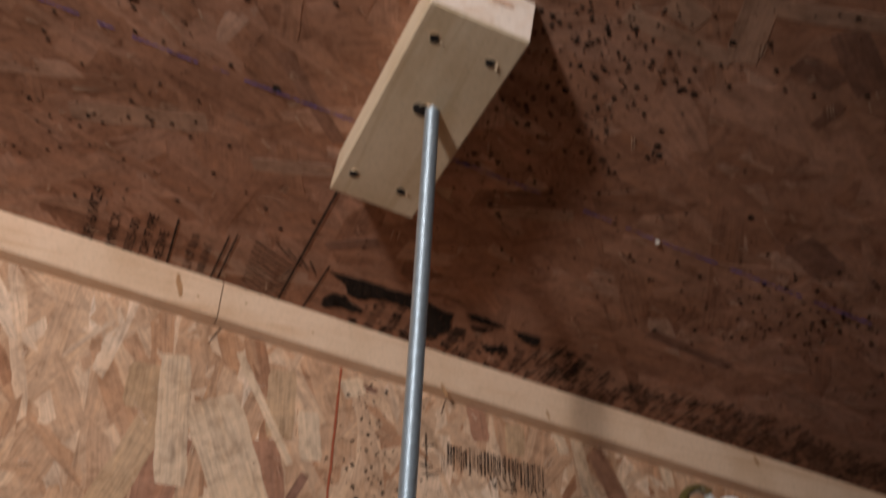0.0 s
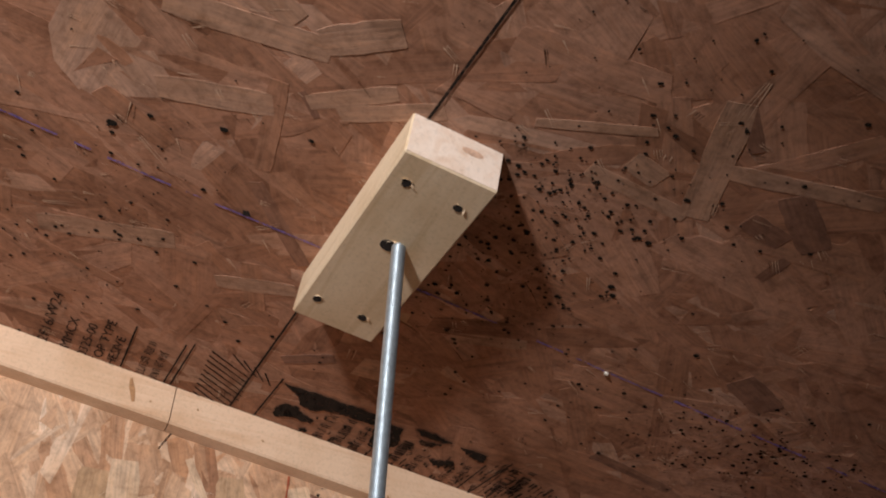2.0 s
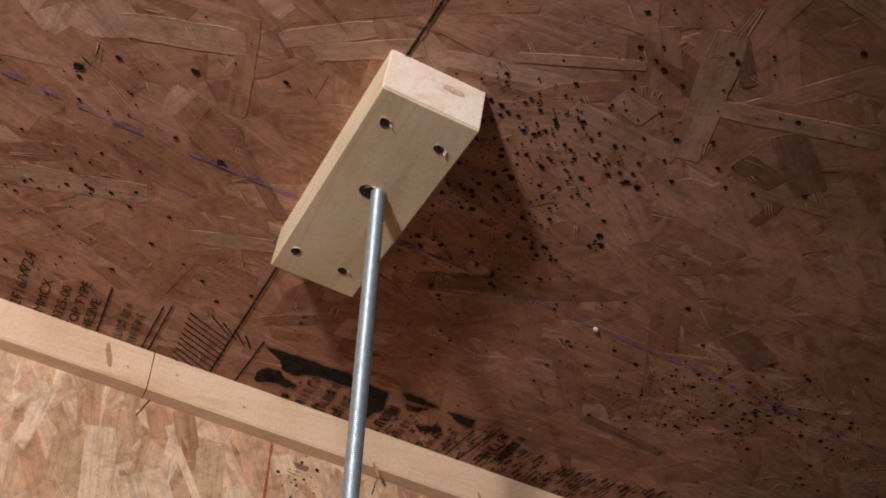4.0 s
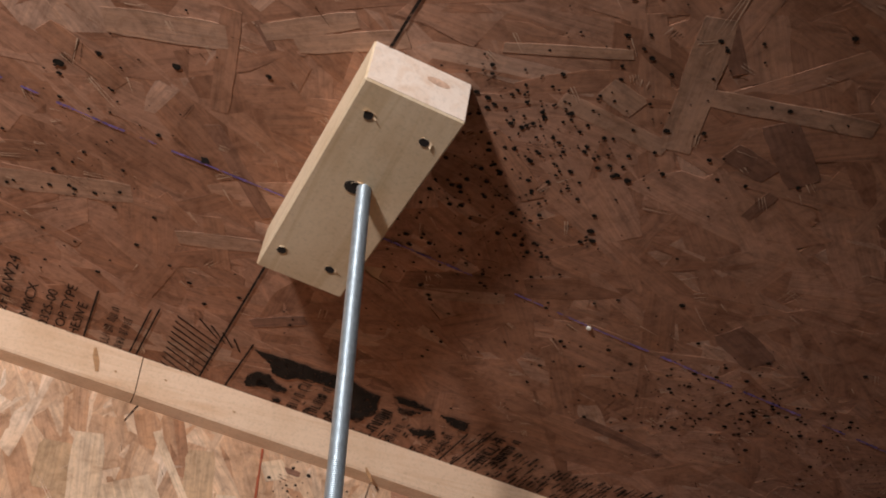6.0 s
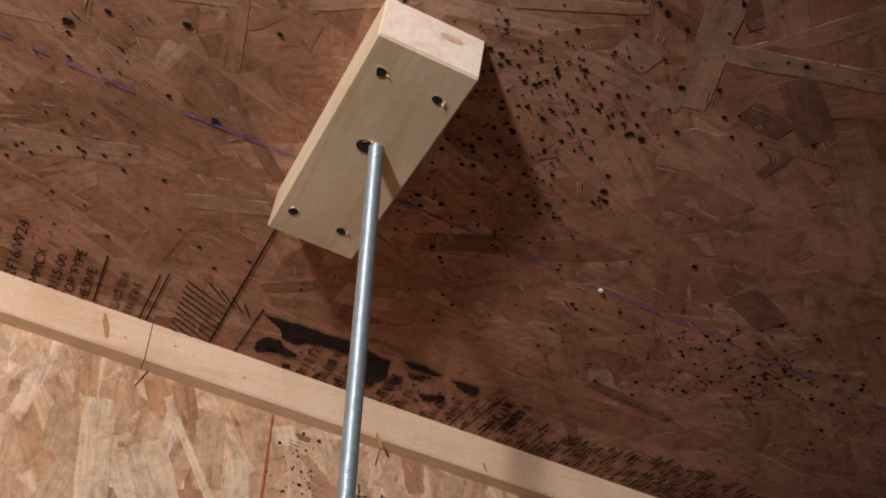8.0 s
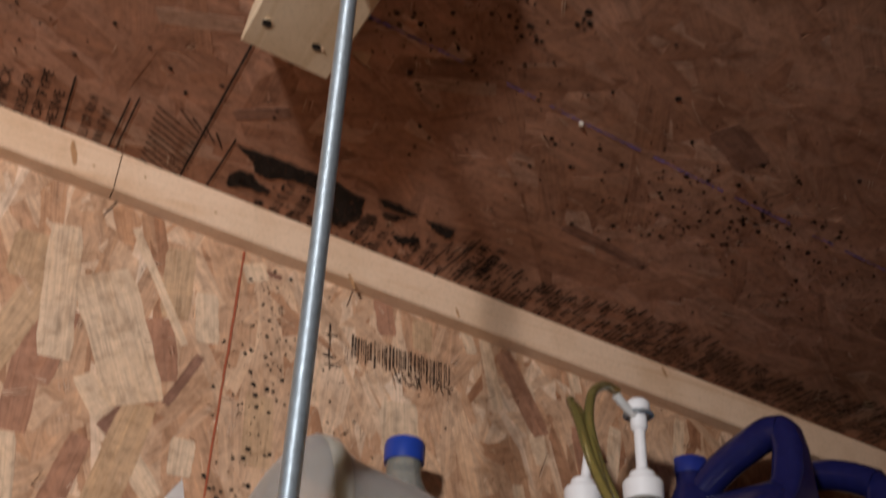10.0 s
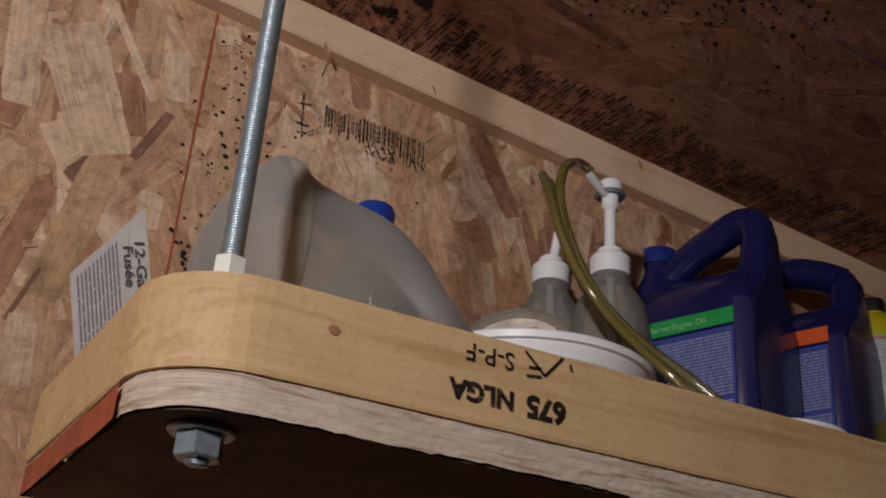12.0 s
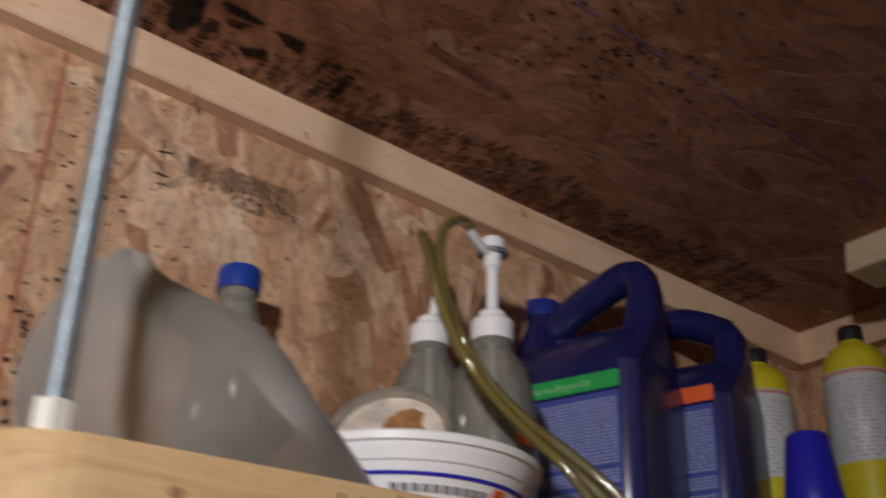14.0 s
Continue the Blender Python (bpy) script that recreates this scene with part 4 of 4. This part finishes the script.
def oil_jug(near, turn, strip, strip_text, band, grip, post, label, group="oil jugs"):
    """A tall oil jug with a handle; near: its near vertical edge, u runs back along the label face, v into the jug."""
    ob = thing("oil_jug", (near[0], near[1], TOP), label, "jug", group)
    e1, e2 = Vector((math.cos(turn), math.sin(turn), 0)), Vector((math.sin(turn), -math.cos(turn), 0))

    def at(u, v, z):
        return Vector((near[0], near[1], TOP + z)) + u * e1 + v * e2

    W, D = 0.150, 0.122
    bm = bmesh.new()
    rings = []
    for z, w, d, r in ((0.0, W - .012, D - .012, .014), (0.006, W, D, .018), (0.06, W - .001, D - .001, .018), (0.244, W, D, .018), (0.258, W - .002, D - .006, .022), (0.270, W - .005, D - .024, .026), (0.284, W - .010, D - .050, .024), (0.293, W - .022, D - .074, .018), (0.296, W - .044, D - .088, .012)):
        rings.append([bm.verts.new(at(W / 2 + x, D / 2 + y, z)) for x, y in rounded(w, d, r)])
    n = len(rings[0])
    for a, b in zip(rings, rings[1:]):
        for k in range(n):
            bm.faces.new((a[k], a[(k + 1) % n], b[(k + 1) % n], b[k]))
    bm.faces.new(rings[0][::-1]), bm.faces.new(rings[-1])
    part("body", bm, NAVY, ob, smooth=50)
    bm = bmesh.new()
    tube(bm, [at(u, D / 2, z) for u, z in grip], 0.0172, 18)
    rings = []
    for z, u0, u1, v0, v1, r in post:
        rings.append([bm.verts.new(at((u0 + u1) / 2 + x, (v0 + v1) / 2 + y, z)) for x, y in rounded(u1 - u0, v1 - v0, r)])
    n = len(rings[0])
    for a, b in zip(rings, rings[1:]):
        for k in range(n):
            bm.faces.new((a[k], a[(k + 1) % n], b[(k + 1) % n], b[k]))
    bm.faces.new(rings[-1])
    part("handle", bm, NAVY, ob, smooth=60)
    m = Matrix.Translation(at(0.126, D / 2, 0.316))
    bm = bmesh.new()
    lathe(bm, [(0.034, -0.040), (0.030, -0.018), (0.0225, -0.004), (0.0205, 0.002), (0.0205, 0.012), (0.017, 0.013)], m, 28)
    part("neck", bm, NAVY, ob, smooth=40)
    bm = bmesh.new()
    lathe(bm, [(0.017, 0.012), (0.0215, 0.0125), (0.0215, 0.028), (0.0200, 0.0305), (0, 0.031)], m, 28)
    part("cap", bm, NAVYCAP, ob, "blue screw cap", smooth=40)
    # broad rounded strip added over the corner for its highlight, soft shoulder at its top
    bm = bmesh.new()
    rows = []
    for z, g in ((0.008, -0.004), (0.014, 0.0), (0.13, 0.0), (0.243, 0.0), (0.250, -0.004)):
        row = []
        for k in range(15):
            a = radians(GLINT_MID - 24 + 48 * k / 14)
            c = 0.0195
            row.append(bm.verts.new(at(c - (0.0215 + g) * math.cos(a), c - (0.0215 + g) * math.sin(a), z)))
        rows.append(row)
    for a, b in zip(rows, rows[1:]):
        for k in range(14):
            bm.faces.new((a[k], a[k + 1], b[k + 1], b[k]))
    bm.normal_update()
    bmesh.ops.recalc_face_normals(bm, faces=bm.faces)
    part("corner_glint", bm, CORNER_GLINT, ob, "glossy strip added on the rounded corner for its highlight", smooth=60)

    def panel(name, u0, u1, z0, z1, off, mat, parent, lab=""):
        bm = bmesh.new()
        vs = [bm.verts.new(at(u, -off, z)) for u, z in ((u0, z0), (u1, z0), (u1, z1), (u0, z1))]
        bm.faces.new(vs)
        return part(name, bm, mat, parent, lab)

    lab = panel("label", 0.0148, 0.112, 0.030, band - 0.006, 0.0008, LABELBLUE, ob, "blue printed label")
    panel("strip", 0.0140, 0.112, band - 0.003, band + 0.013, 0.0012, strip, ob, "coloured band on the label")
    r = random.Random(5)
    bm = bmesh.new()
    z = band - 0.012
    while z > 0.034:
        u = 0.0175
        while u < 0.106:
            s = r.uniform(0.003, 0.010)
            a, b = at(u, -0.0013, z), at(min(u + s, 0.109), -0.0013, z - 0.0021)
            bm.faces.new([bm.verts.new(q) for q in (a, at(min(u + s, 0.109), -0.0013, z), b, at(u, -0.0013, z - 0.0021))])
            u += s + 0.0009
        z -= 0.0032 if r.random() < 0.86 else 0.0075
    part("print", bm, LABELTEXT, lab, "fine pale print")
    if strip_text:
        text_part("band_text", strip_text, 0.0085, axes(at(0.104, -0.0016, band + 0.0015), -e1, (0, 0, 1)), plain("band_print", (0.35, 0.62, 0.38), 0.5), ob, "pale print on the green band")
    return ob


JUG_TURN = radians(112.6)
GLINT_MID = 50.0
GRIP_A = ((0.126, 0.286), (0.114, 0.308), (0.090, 0.328), (0.060, 0.343), (0.034, 0.353), (0.018, 0.351))
POST_A = ((0.258, 0.001, 0.070, 0.012, 0.110, 0.010), (0.278, -0.001, 0.046, 0.030, 0.092, 0.010), (0.298, -0.004, 0.030, 0.040, 0.082, 0.010), (0.330, -0.005, 0.027, 0.044, 0.078, 0.012), (0.352, -0.001, 0.031, 0.045, 0.077, 0.013), (0.362, 0.006, 0.030, 0.049, 0.073, 0.011), (0.367, 0.012, 0.026, 0.054, 0.068, 0.006))
GRIP_B = ((0.132, 0.290), (0.122, 0.330), (0.098, 0.352), (0.070, 0.352), (0.042, 0.342), (0.018, 0.328))
POST_B = ((0.258, 0.001, 0.070, 0.012, 0.110, 0.010), (0.275, -0.001, 0.044, 0.032, 0.090, 0.010), (0.295, -0.003, 0.030, 0.042, 0.080, 0.010), (0.322, -0.002, 0.029, 0.045, 0.077, 0.012), (0.336, 0.005, 0.030, 0.048, 0.074, 0.011), (0.342, 0.012, 0.026, 0.054, 0.068, 0.006))
oil_jug((0.545, 0.257), JUG_TURN, GREEN, "Marine Engine Oil", 0.224, GRIP_A, POST_A, "dark blue plastic oil jug with handle and green-banded label")
oil_jug((0.679, 0.272), JUG_TURN, ORANGE, "", 0.243, GRIP_B, POST_B, "dark blue plastic oil jug with handle and orange-banded label")

# milky jug lying on its side
lying = thing("plastic_jug", (0.12, 0.155, TOP), "large milky plastic jug lying on its side, empty", "jug")
bm = bmesh.new()
m = Matrix(((0, 0, 1, 0.006), (1, 0, 0, 0.120), (0, 1, 0, TOP + 0.0722), (0, 0, 0, 1)))
TAPER = ((0.0475, 0.0690), (0.0530, 0.0672), (0.060, 0.0656), (0.077, 0.0636), (0.100, 0.0616), (0.112, 0.0596), (0.1305, 0.0535), (0.147, 0.0450), (0.165, 0.0375), (0.187, 0.0277), (0.203, 0.0200), (0.214, 0.0120), (0.218, 0.0))
BASE = [(0, 0.004), (0.012, 0.0025), (0.018, 0.0035), (0.032, 0.0080), (0.046, 0.0145), (0.057, 0.0215), (0.065, 0.0285), (0.0695, 0.0330), (0.0707, 0.0355)]
lathe(bm, BASE + [(q, p) for p, q in TAPER], m, 64)
# the body narrows along its upper side and lies on the shelf with its lower one
for v in bm.verts:
    along = v.co.x - 0.006
    if along > 0.037:
        for (p0, q0), (p1, q1) in zip(((0.0355, 0.0707),) + TAPER, TAPER):
            if p0 <= along <= p1 + 1e-5:
                v.co.z += q0 + (q1 - q0) * (along - p0) / (p1 - p0) - 0.0722 + 0.0015
                break
part("body", bm, MILKY, lying, smooth=38)
bm = bmesh.new()
lathe(bm, [(0.0706, 0.0350), (0.0713, 0.0360), (0.0709, 0.0450), (0.0697, 0.0468)], m, 64)
part("ridge", bm, clear("milky_ridge", (0.66, 0.60, 0.46), 0.5, 0.45, 0.65, 0.03), lying, "raised seam ridge round the body", smooth=60)

# bottle with a blue cap
bottle = thing("plastic_bottle", (0.204, 0.345, TOP), "clear plastic bottle with a blue screw cap", "bottle")
bm = bmesh.new()
lathe(bm, [(0, 0.0), (0.030, 0.0), (0.034, 0.006), (0.034, 0.150), (0.031, 0.185), (0.022, 0.220), (0.0155, 0.236), (0.0155, 0.251), (0, 0.251)], Matrix.Translation((0.204, 0.345, TOP)), 36)
part("body", bm, CLEAR, bottle, smooth=40)
bm = bmesh.new()
lathe(bm, [(0.0155, 0.248), (0.0178, 0.248), (0.0182, 0.264), (0.0165, 0.268), (0, 0.269)], Matrix.Translation((0.204, 0.345, TOP)), 32)
part("cap", bm, SCREWBLUE, bottle, "ribbed blue screw cap", smooth=30)


def pump_bottle(x, y, r, neck, cr, pump, label):
    ob = thing("pump_bottle", (x, y, TOP), label, "bottle", "pump bottles")
    m = Matrix.Translation((x, y, TOP))
    bm = bmesh.new()
    lathe(bm, [(0, 0.0), (r - .004, 0.0), (r, 0.006), (r, neck - 0.062), (r * .97, neck - 0.047), (r * .84, neck - 0.030), (r * .62, neck - 0.018), (0.0165, neck - 0.011), (0.0165, neck), (0, neck)], m, 40)
    part("body", bm, CLEAR, ob, smooth=40)
    bm = bmesh.new()
    lathe(bm, [(0.015, neck - 0.003), (cr, neck - 0.003), (cr + 0.0003, neck + 0.014), (cr - 0.0015, neck + 0.0165), (cr - 0.006, neck + 0.0175), (cr - 0.0065, neck + 0.0235), (0.008, neck + 0.026), (0, neck + 0.026)], m, 32)
    part("collar", bm, WHITE, ob, "white screw collar", smooth=30)
    if pump:
        bm = bmesh.new()
        lathe(bm, [(0.0052, neck + 0.022), (0.0052, neck + 0.064), (0.0078, neck + 0.068), (0.0078, neck + 0.082), (0.0112, neck + 0.083), (0.0112, neck + 0.092), (0.009, neck + 0.095), (0, neck + 0.095)], m, 24)
        head = part("pump_head", bm, WHITE, ob, "white pump plunger", smooth=30)
        bm = bmesh.new()
        tube(bm, [(x, y, TOP + neck + 0.078), (x - 0.014, y - 0.004, TOP + neck + 0.082), (x - 0.030, y - 0.008, TOP + neck + 0.091)], 0.0042, 10)
        part("spout", bm, plain("clear_spout", (0.7, 0.7, 0.68), 0.2), head, "clear spout")
        bm = bmesh.new()
        lathe(bm, [(0.0115, neck + 0.079), (0.0145, neck + 0.080), (0.0140, neck + 0.0820), (0.011, neck + 0.0825)], m, 24)
        part("ring", bm, ZINC, head, "metal ring", smooth=30)
    bm = bmesh.new()
    tube(bm, [(x + 0.002, y, TOP + 0.01), (x + 0.004, y, TOP + 0.1), (x, y, TOP + neck - 0.004)], 0.0035, 8)
    part("dip_tube", bm, plain("dip_tube_plastic", (0.55, 0.55, 0.52), 0.4), ob, "pale dip tube")
    return ob, m


pumper, _ = pump_bottle(0.408, 0.280, 0.0355, 0.236, 0.0180, True, "clear plastic pump bottle with a white plunger")
pump_bottle(0.387, 0.346, 0.0325, 0.248, 0.0175, False, "clear plastic bottle with a white collar")
bm = bmesh.new()
tube(bm, [(0.388, 0.346, TOP + 0.262), (0.392, 0.346, TOP + 0.285), (0.395, 0.345, TOP + 0.306), (0.396, 0.344, TOP + 0.318), (0.395, 0.342, TOP + 0.323)], 0.0048, 10)
tagged(link_mesh("pump_spout", bm, WHITE, 60), "curved white spout standing in the bottle collar", "spout")

bm = bmesh.new()
for k in range(4):
    a0, a1 = radians(268 + 12 * k), radians(280 + 12 * k)
    bm.faces.new([bm.verts.new((0.408 + 0.0361 * math.cos(a), 0.280 + 0.0361 * math.sin(a), TOP + h)) for a, h in ((a0, 0.138), (a1, 0.138), (a1, 0.150), (a0, 0.150))])
part("tag", bm, ORANGE, pumper, "small orange-red tag")

# amber tubing
def vinyl_tube(pts, label):
    bm = bmesh.new()
    tube(bm, pts, 0.0043, 12)
    tagged(link_mesh("vinyl_tube", bm, AMBER, 80), label, "tube", "vinyl tubes")


vinyl_tube([(0.380, 0.272, 2.088), (0.360, 0.262, 2.084), (0.338, 0.250, 2.064), (0.329, 0.240, 2.025), (0.338, 0.232, 1.976), (0.360, 0.225, 1.935), (0.392, 0.215, 1.903), (0.424, 0.198, 1.876), (0.450, 0.178, 1.845), (0.468, 0.160, 1.808), (0.476, 0.150, TOP + 0.008)], "amber vinyl tube running from the pump down to the shelf")
vinyl_tube([(0.395, 0.342, 2.078), (0.380, 0.330, 2.086), (0.352, 0.302, 2.082), (0.330, 0.272, 2.066), (0.320, 0.245, 2.036), (0.320, 0.228, 1.992), (0.330, 0.215, 1.950), (0.352, 0.205, 1.914), (0.382, 0.195, 1.884), (0.406, 0.180, 1.856), (0.422, 0.165, 1.818), (0.430, 0.155, TOP + 0.008)], "amber vinyl tube looped over the bottles")

vinyl_tube([(0.352, 0.300, 2.070), (0.334, 0.268, 2.058), (0.327, 0.240, 2.018), (0.331, 0.226, 1.968), (0.347, 0.216, 1.928), (0.374, 0.206, 1.897), (0.404, 0.192, 1.871), (0.432, 0.172, 1.838), (0.450, 0.158, 1.803), (0.458, 0.150, TOP + 0.008)], "amber vinyl tube lying beside the other loops")

# white tub with print and what stands in it
tub = thing("plastic_tub", (0.269, 0.182, TOP), "white plastic tub with blue line and printed band", "tub")
bm = bmesh.new()
TUBM = Matrix.Translation((0.269, 0.182, TOP)) @ Matrix.Diagonal((1.22, 1.22, 0.77, 1))
lathe(bm, [(0, 0.0), (0.034, 0.0), (0.038, 0.004), (0.0690, 0.090), (0.0700, 0.0945), (0.0722, 0.0955), (0.0728, 0.101), (0.0715, 0.103), (0.0690, 0.101), (0.036, 0.006), (0, 0.005)], TUBM, 64)
part("body", bm, WHITE, tub, smooth=30)


def tub_band(z0, z1, a0, a1, mat, lab, grow=0.0007):
    bm = bmesh.new()
    rad = lambda z: 0.038 + (z - 0.004) * 0.3605 + grow
    n = max(2, int((a1 - a0) / 5))
    for k in range(n):
        b, c = radians(a0 + (a1 - a0) * k / n), radians(a0 + (a1 - a0) * (k + 1) / n)
        bm.faces.new([bm.verts.new(TUBM @ Vector((rad(z) * math.cos(a), rad(z) * math.sin(a), z))) for a, z in ((b, z0), (c, z0), (c, z1), (b, z1))])
    part("print_band", bm, mat, tub, lab)


tub_band(0.0815, 0.0827, 190, 335, plain("grey_line", (0.66, 0.66, 0.68), 0.5), "thin grey line")
tub_band(0.0715, 0.0742, 195, 335, BLUE, "thin blue line")
tub_band(0.0540, 0.0700, 284, 292, ORANGE, "small red mark")
for a in range(232, 280, 5):
    tub_band(0.0605, 0.0660, a, a + 3.4, GREYINK, "grey print")
tub_band(0.0470, 0.0482, 195, 335, plain("grey_line_low", (0.66, 0.66, 0.68), 0.5), "thin grey line")
can = thing("open_can", (0.285, 0.235, TOP), "open tin can tilted against the bottles, brown residue inside", "can")
m = Matrix.Translation((0.292, 0.236, TOP + 0.102)) @ Vector((-0.55, -0.62, 0.42)).to_track_quat("Z", "Y").to_matrix().to_4x4() @ Matrix.Diagonal((1.08, 1.08, 0.62, 1))
bm = bmesh.new()
lathe(bm, [(0, -0.045), (0.036, -0.045), (0.038, -0.043), (0.038, 0.043), (0.040, 0.045), (0.040, 0.048), (0.037, 0.048), (0.036, 0.043), (0.036, -0.02), (0, -0.02)], m, 40)
part("body", bm, plain("tin_wall", (0.42, 0.39, 0.34), 0.45, 0.6, 0.2, 60), can, smooth=30)
bm = bmesh.new()
lathe(bm, [(0, 0.038), (0.0355, 0.038), (0.0355, 0.024), (0, 0.024)], m, 32)
part("dried_paint", bm, plain("dried_paint", (0.70, 0.61, 0.52), 0.6, 0, 0.35, 40, 0.4), can, "pale dried paint")
bm = bmesh.new()
prism(bm, [(0.010 + (0.010 + 0.004 * (k % 3)) * math.cos(k * .7), 0.010 + 0.014 * math.sin(k * .7)) for k in range(9)], 0.0381, 0.0405, m)
part("residue", bm, plain("rust_brown", (0.34, 0.17, 0.06), 0.6, 0, 0.3, 80), can, "brown patch")

# lid lying flat
bm = bmesh.new()
lathe(bm, [(0, 0.0), (0.054, 0.0), (0.056, 0.004), (0.056, 0.034), (0.059, 0.036), (0.059, 0.041), (0.056, 0.043), (0.052, 0.041), (0.050, 0.036), (0, 0.036)], Matrix.Translation((0.370, 0.050, TOP)) @ Matrix.Diagonal((0.74, 0.74, 0.52, 1)), 56)
tagged(link_mesh("tub_lid", bm, WHITE, 30), "white round plastic tub with a low rim", "lid")

# leaflet leaning by the wall
leaf = thing("leaflet", (-0.01, 0.22, TOP), "white printed instruction leaflet leaning upright", "paper")
ex, ey = Vector((0.27, 0.05, -0.96)).normalized(), None
c0 = Vector((-0.010, 0.210, 1.897))
across = Vector((-0.53, 0.02, -0.85)).normalized()
bm = bmesh.new()
rows = []
for i in range(9):
    s = i / 8
    rows.append([bm.verts.new(c0 + ex * 0.120 * j / 10 + across * 0.068 * s + Vector((0, 0.010 * max(0.0, j / 10 - 0.8) ** 2, 0))) for j in range(11)])
for a, b in zip(rows, rows[1:]):
    for j in range(10):
        bm.faces.new((a[j], a[j + 1], b[j + 1], b[j]))
bmesh.ops.solidify(bm, geom=bm.faces, thickness=0.0004)
part("sheet", bm, PAPER, leaf, smooth=60)
perp = (across - ex * across.dot(ex)).normalized()
face = Vector((0, -0.0009, 0))
text_part("title", "12-Gauge", 0.0088, axes(c0 + ex * 0.014 + across * 0.012 + face, ex, -perp) @ Matrix.Diagonal((1.5, 1, 1, 1)), INKDARK, leaf, "bold dark heading", 0.0002)
text_part("title", "Fusée", 0.0086, axes(c0 + ex * 0.012 + across * 0.022 + face, ex, -perp) @ Matrix.Diagonal((1.4, 1, 1, 1)), INKDARK, leaf, "bold dark heading", 0.0002)
bm = bmesh.new()
for k in range(11):
    s = 0.0275 + 0.0034 * k
    j = 0.006
    while j < 0.100:
        w = rnd.uniform(0.006, 0.018)
        p = c0 + ex * j + across * s + face
        q = c0 + ex * min(j + w, 0.105) + across * s + face
        o = across * 0.0013
        bm.faces.new([bm.verts.new(v) for v in (p, q, q + o, p + o)])
        j += w + 0.0012
part("print", bm, GREYINK, leaf, "rows of fine grey print")

# gas cylinders
def gas_cylinder(x, y, label):
    ob = thing("gas_cylinder", (x, y, TOP), label, "cylinder", "gas cylinders")
    m = Matrix.Translation((x, y, TOP))
    R = 0.0320
    bm = bmesh.new()
    lathe(bm, [(0, 0.0), (R - .004, 0.0), (R, 0.004), (R, 0.285), (R * .96, 0.295), (R * .78, 0.306), (R * .42, 0.313), (0.012, 0.315), (0.012, 0.322), (0, 0.322)], m, 48)
    part("body", bm, YELLOW, ob, smooth=40)
    bm = bmesh.new()
    lathe(bm, [(R + .0003, 0.186), (R + .0006, 0.1865), (R + .0006, 0.279), (R + .0003, 0.2795)], m, 48)
    lab = part("label", bm, plain("wrap_label", (0.60, 0.60, 0.60), 0.4, 0, 0.06, 40), ob, "pale grey printed wrap label", smooth=40)
    bm = bmesh.new()
    r = random.Random(4)
    z = 0.268
    while z > 0.192:
        a = 0.0
        while a < 6.2:
            s = r.uniform(0.06, 0.3)
            q = [bm.verts.new(m @ Vector(((R + .001) * math.cos(t), (R + .001) * math.sin(t), h))) for t, h in ((a, z), (a + s, z), (a + s, z - .0024), (a, z - .0024))]
            bm.faces.new(q)
            a += s + r.uniform(0.03, 0.2)
        z -= 0.0042
    part("print", bm, plain("wrap_print", (0.46, 0.46, 0.47), 0.5), lab, "fine grey print")
    bm = bmesh.new()
    lathe(bm, [(R + .0005, 0.2745), (R + .0009, 0.2748), (R + .0009, 0.2780), (R + .0005, 0.2783)], m, 48)
    part("band", bm, plain("red_band", (0.58, 0.24, 0.21), 0.4), lab, "thin red band")
    bm = bmesh.new()
    lathe(bm, [(0.0115, 0.316), (0.0128, 0.317), (0.0128, 0.330), (0.0115, 0.3325), (0, 0.335)], m, 24)
    part("valve_cap", bm, BLACK, ob, "black valve cap", smooth=30)
    return ob


gas_cylinder(0.824, 0.232, "yellow gas cylinder with pale label and black cap")
gas_cylinder(0.795, 0.333, "yellow gas cylinder with pale label, half hidden by the jug")

# blue funnel-topped bottle
funnel = thing("blue_bottle", (0.689, 0.195, TOP), "bright blue plastic bottle with a tapered spout", "bottle")
bm = bmesh.new()
lathe(bm, [(0, 0.0), (0.050, 0.0), (0.055, 0.006), (0.055, 0.094), (0.053, 0.102), (0.046, 0.110), (0.032, 0.116), (0.0255, 0.120), (0, 0.120)], Matrix.Translation((0.689, 0.195, TOP)), 48)
part("body", bm, BLUE, funnel, smooth=35)
bm = bmesh.new()
lathe(bm, [(0.0230, 0.1195), (0.0262, 0.1200), (0.0265, 0.123), (0.0250, 0.132), (0.0185, 0.182), (0.0165, 0.1845), (0, 0.185)], Matrix.Translation((0.689, 0.195, TOP)), 48)
part("spout", bm, BLUE, funnel, smooth=35)

# black case by the end wall
case = thing("black_case", (0.905, 0.14, TOP), "black plastic case standing by the end wall", "case")
bm = bmesh.new()
box(bm, 0.882, 0.936, 0.0, 0.275, TOP, TOP + 0.150, 0.006, 3)
part("body", bm, BLACK, case)
bm = bmesh.new()
box(bm, 0.880, 0.937, -0.002, 0.277, TOP + 0.1505, TOP + 0.184, 0.005, 3)
part("lid", bm, BLACK, case)
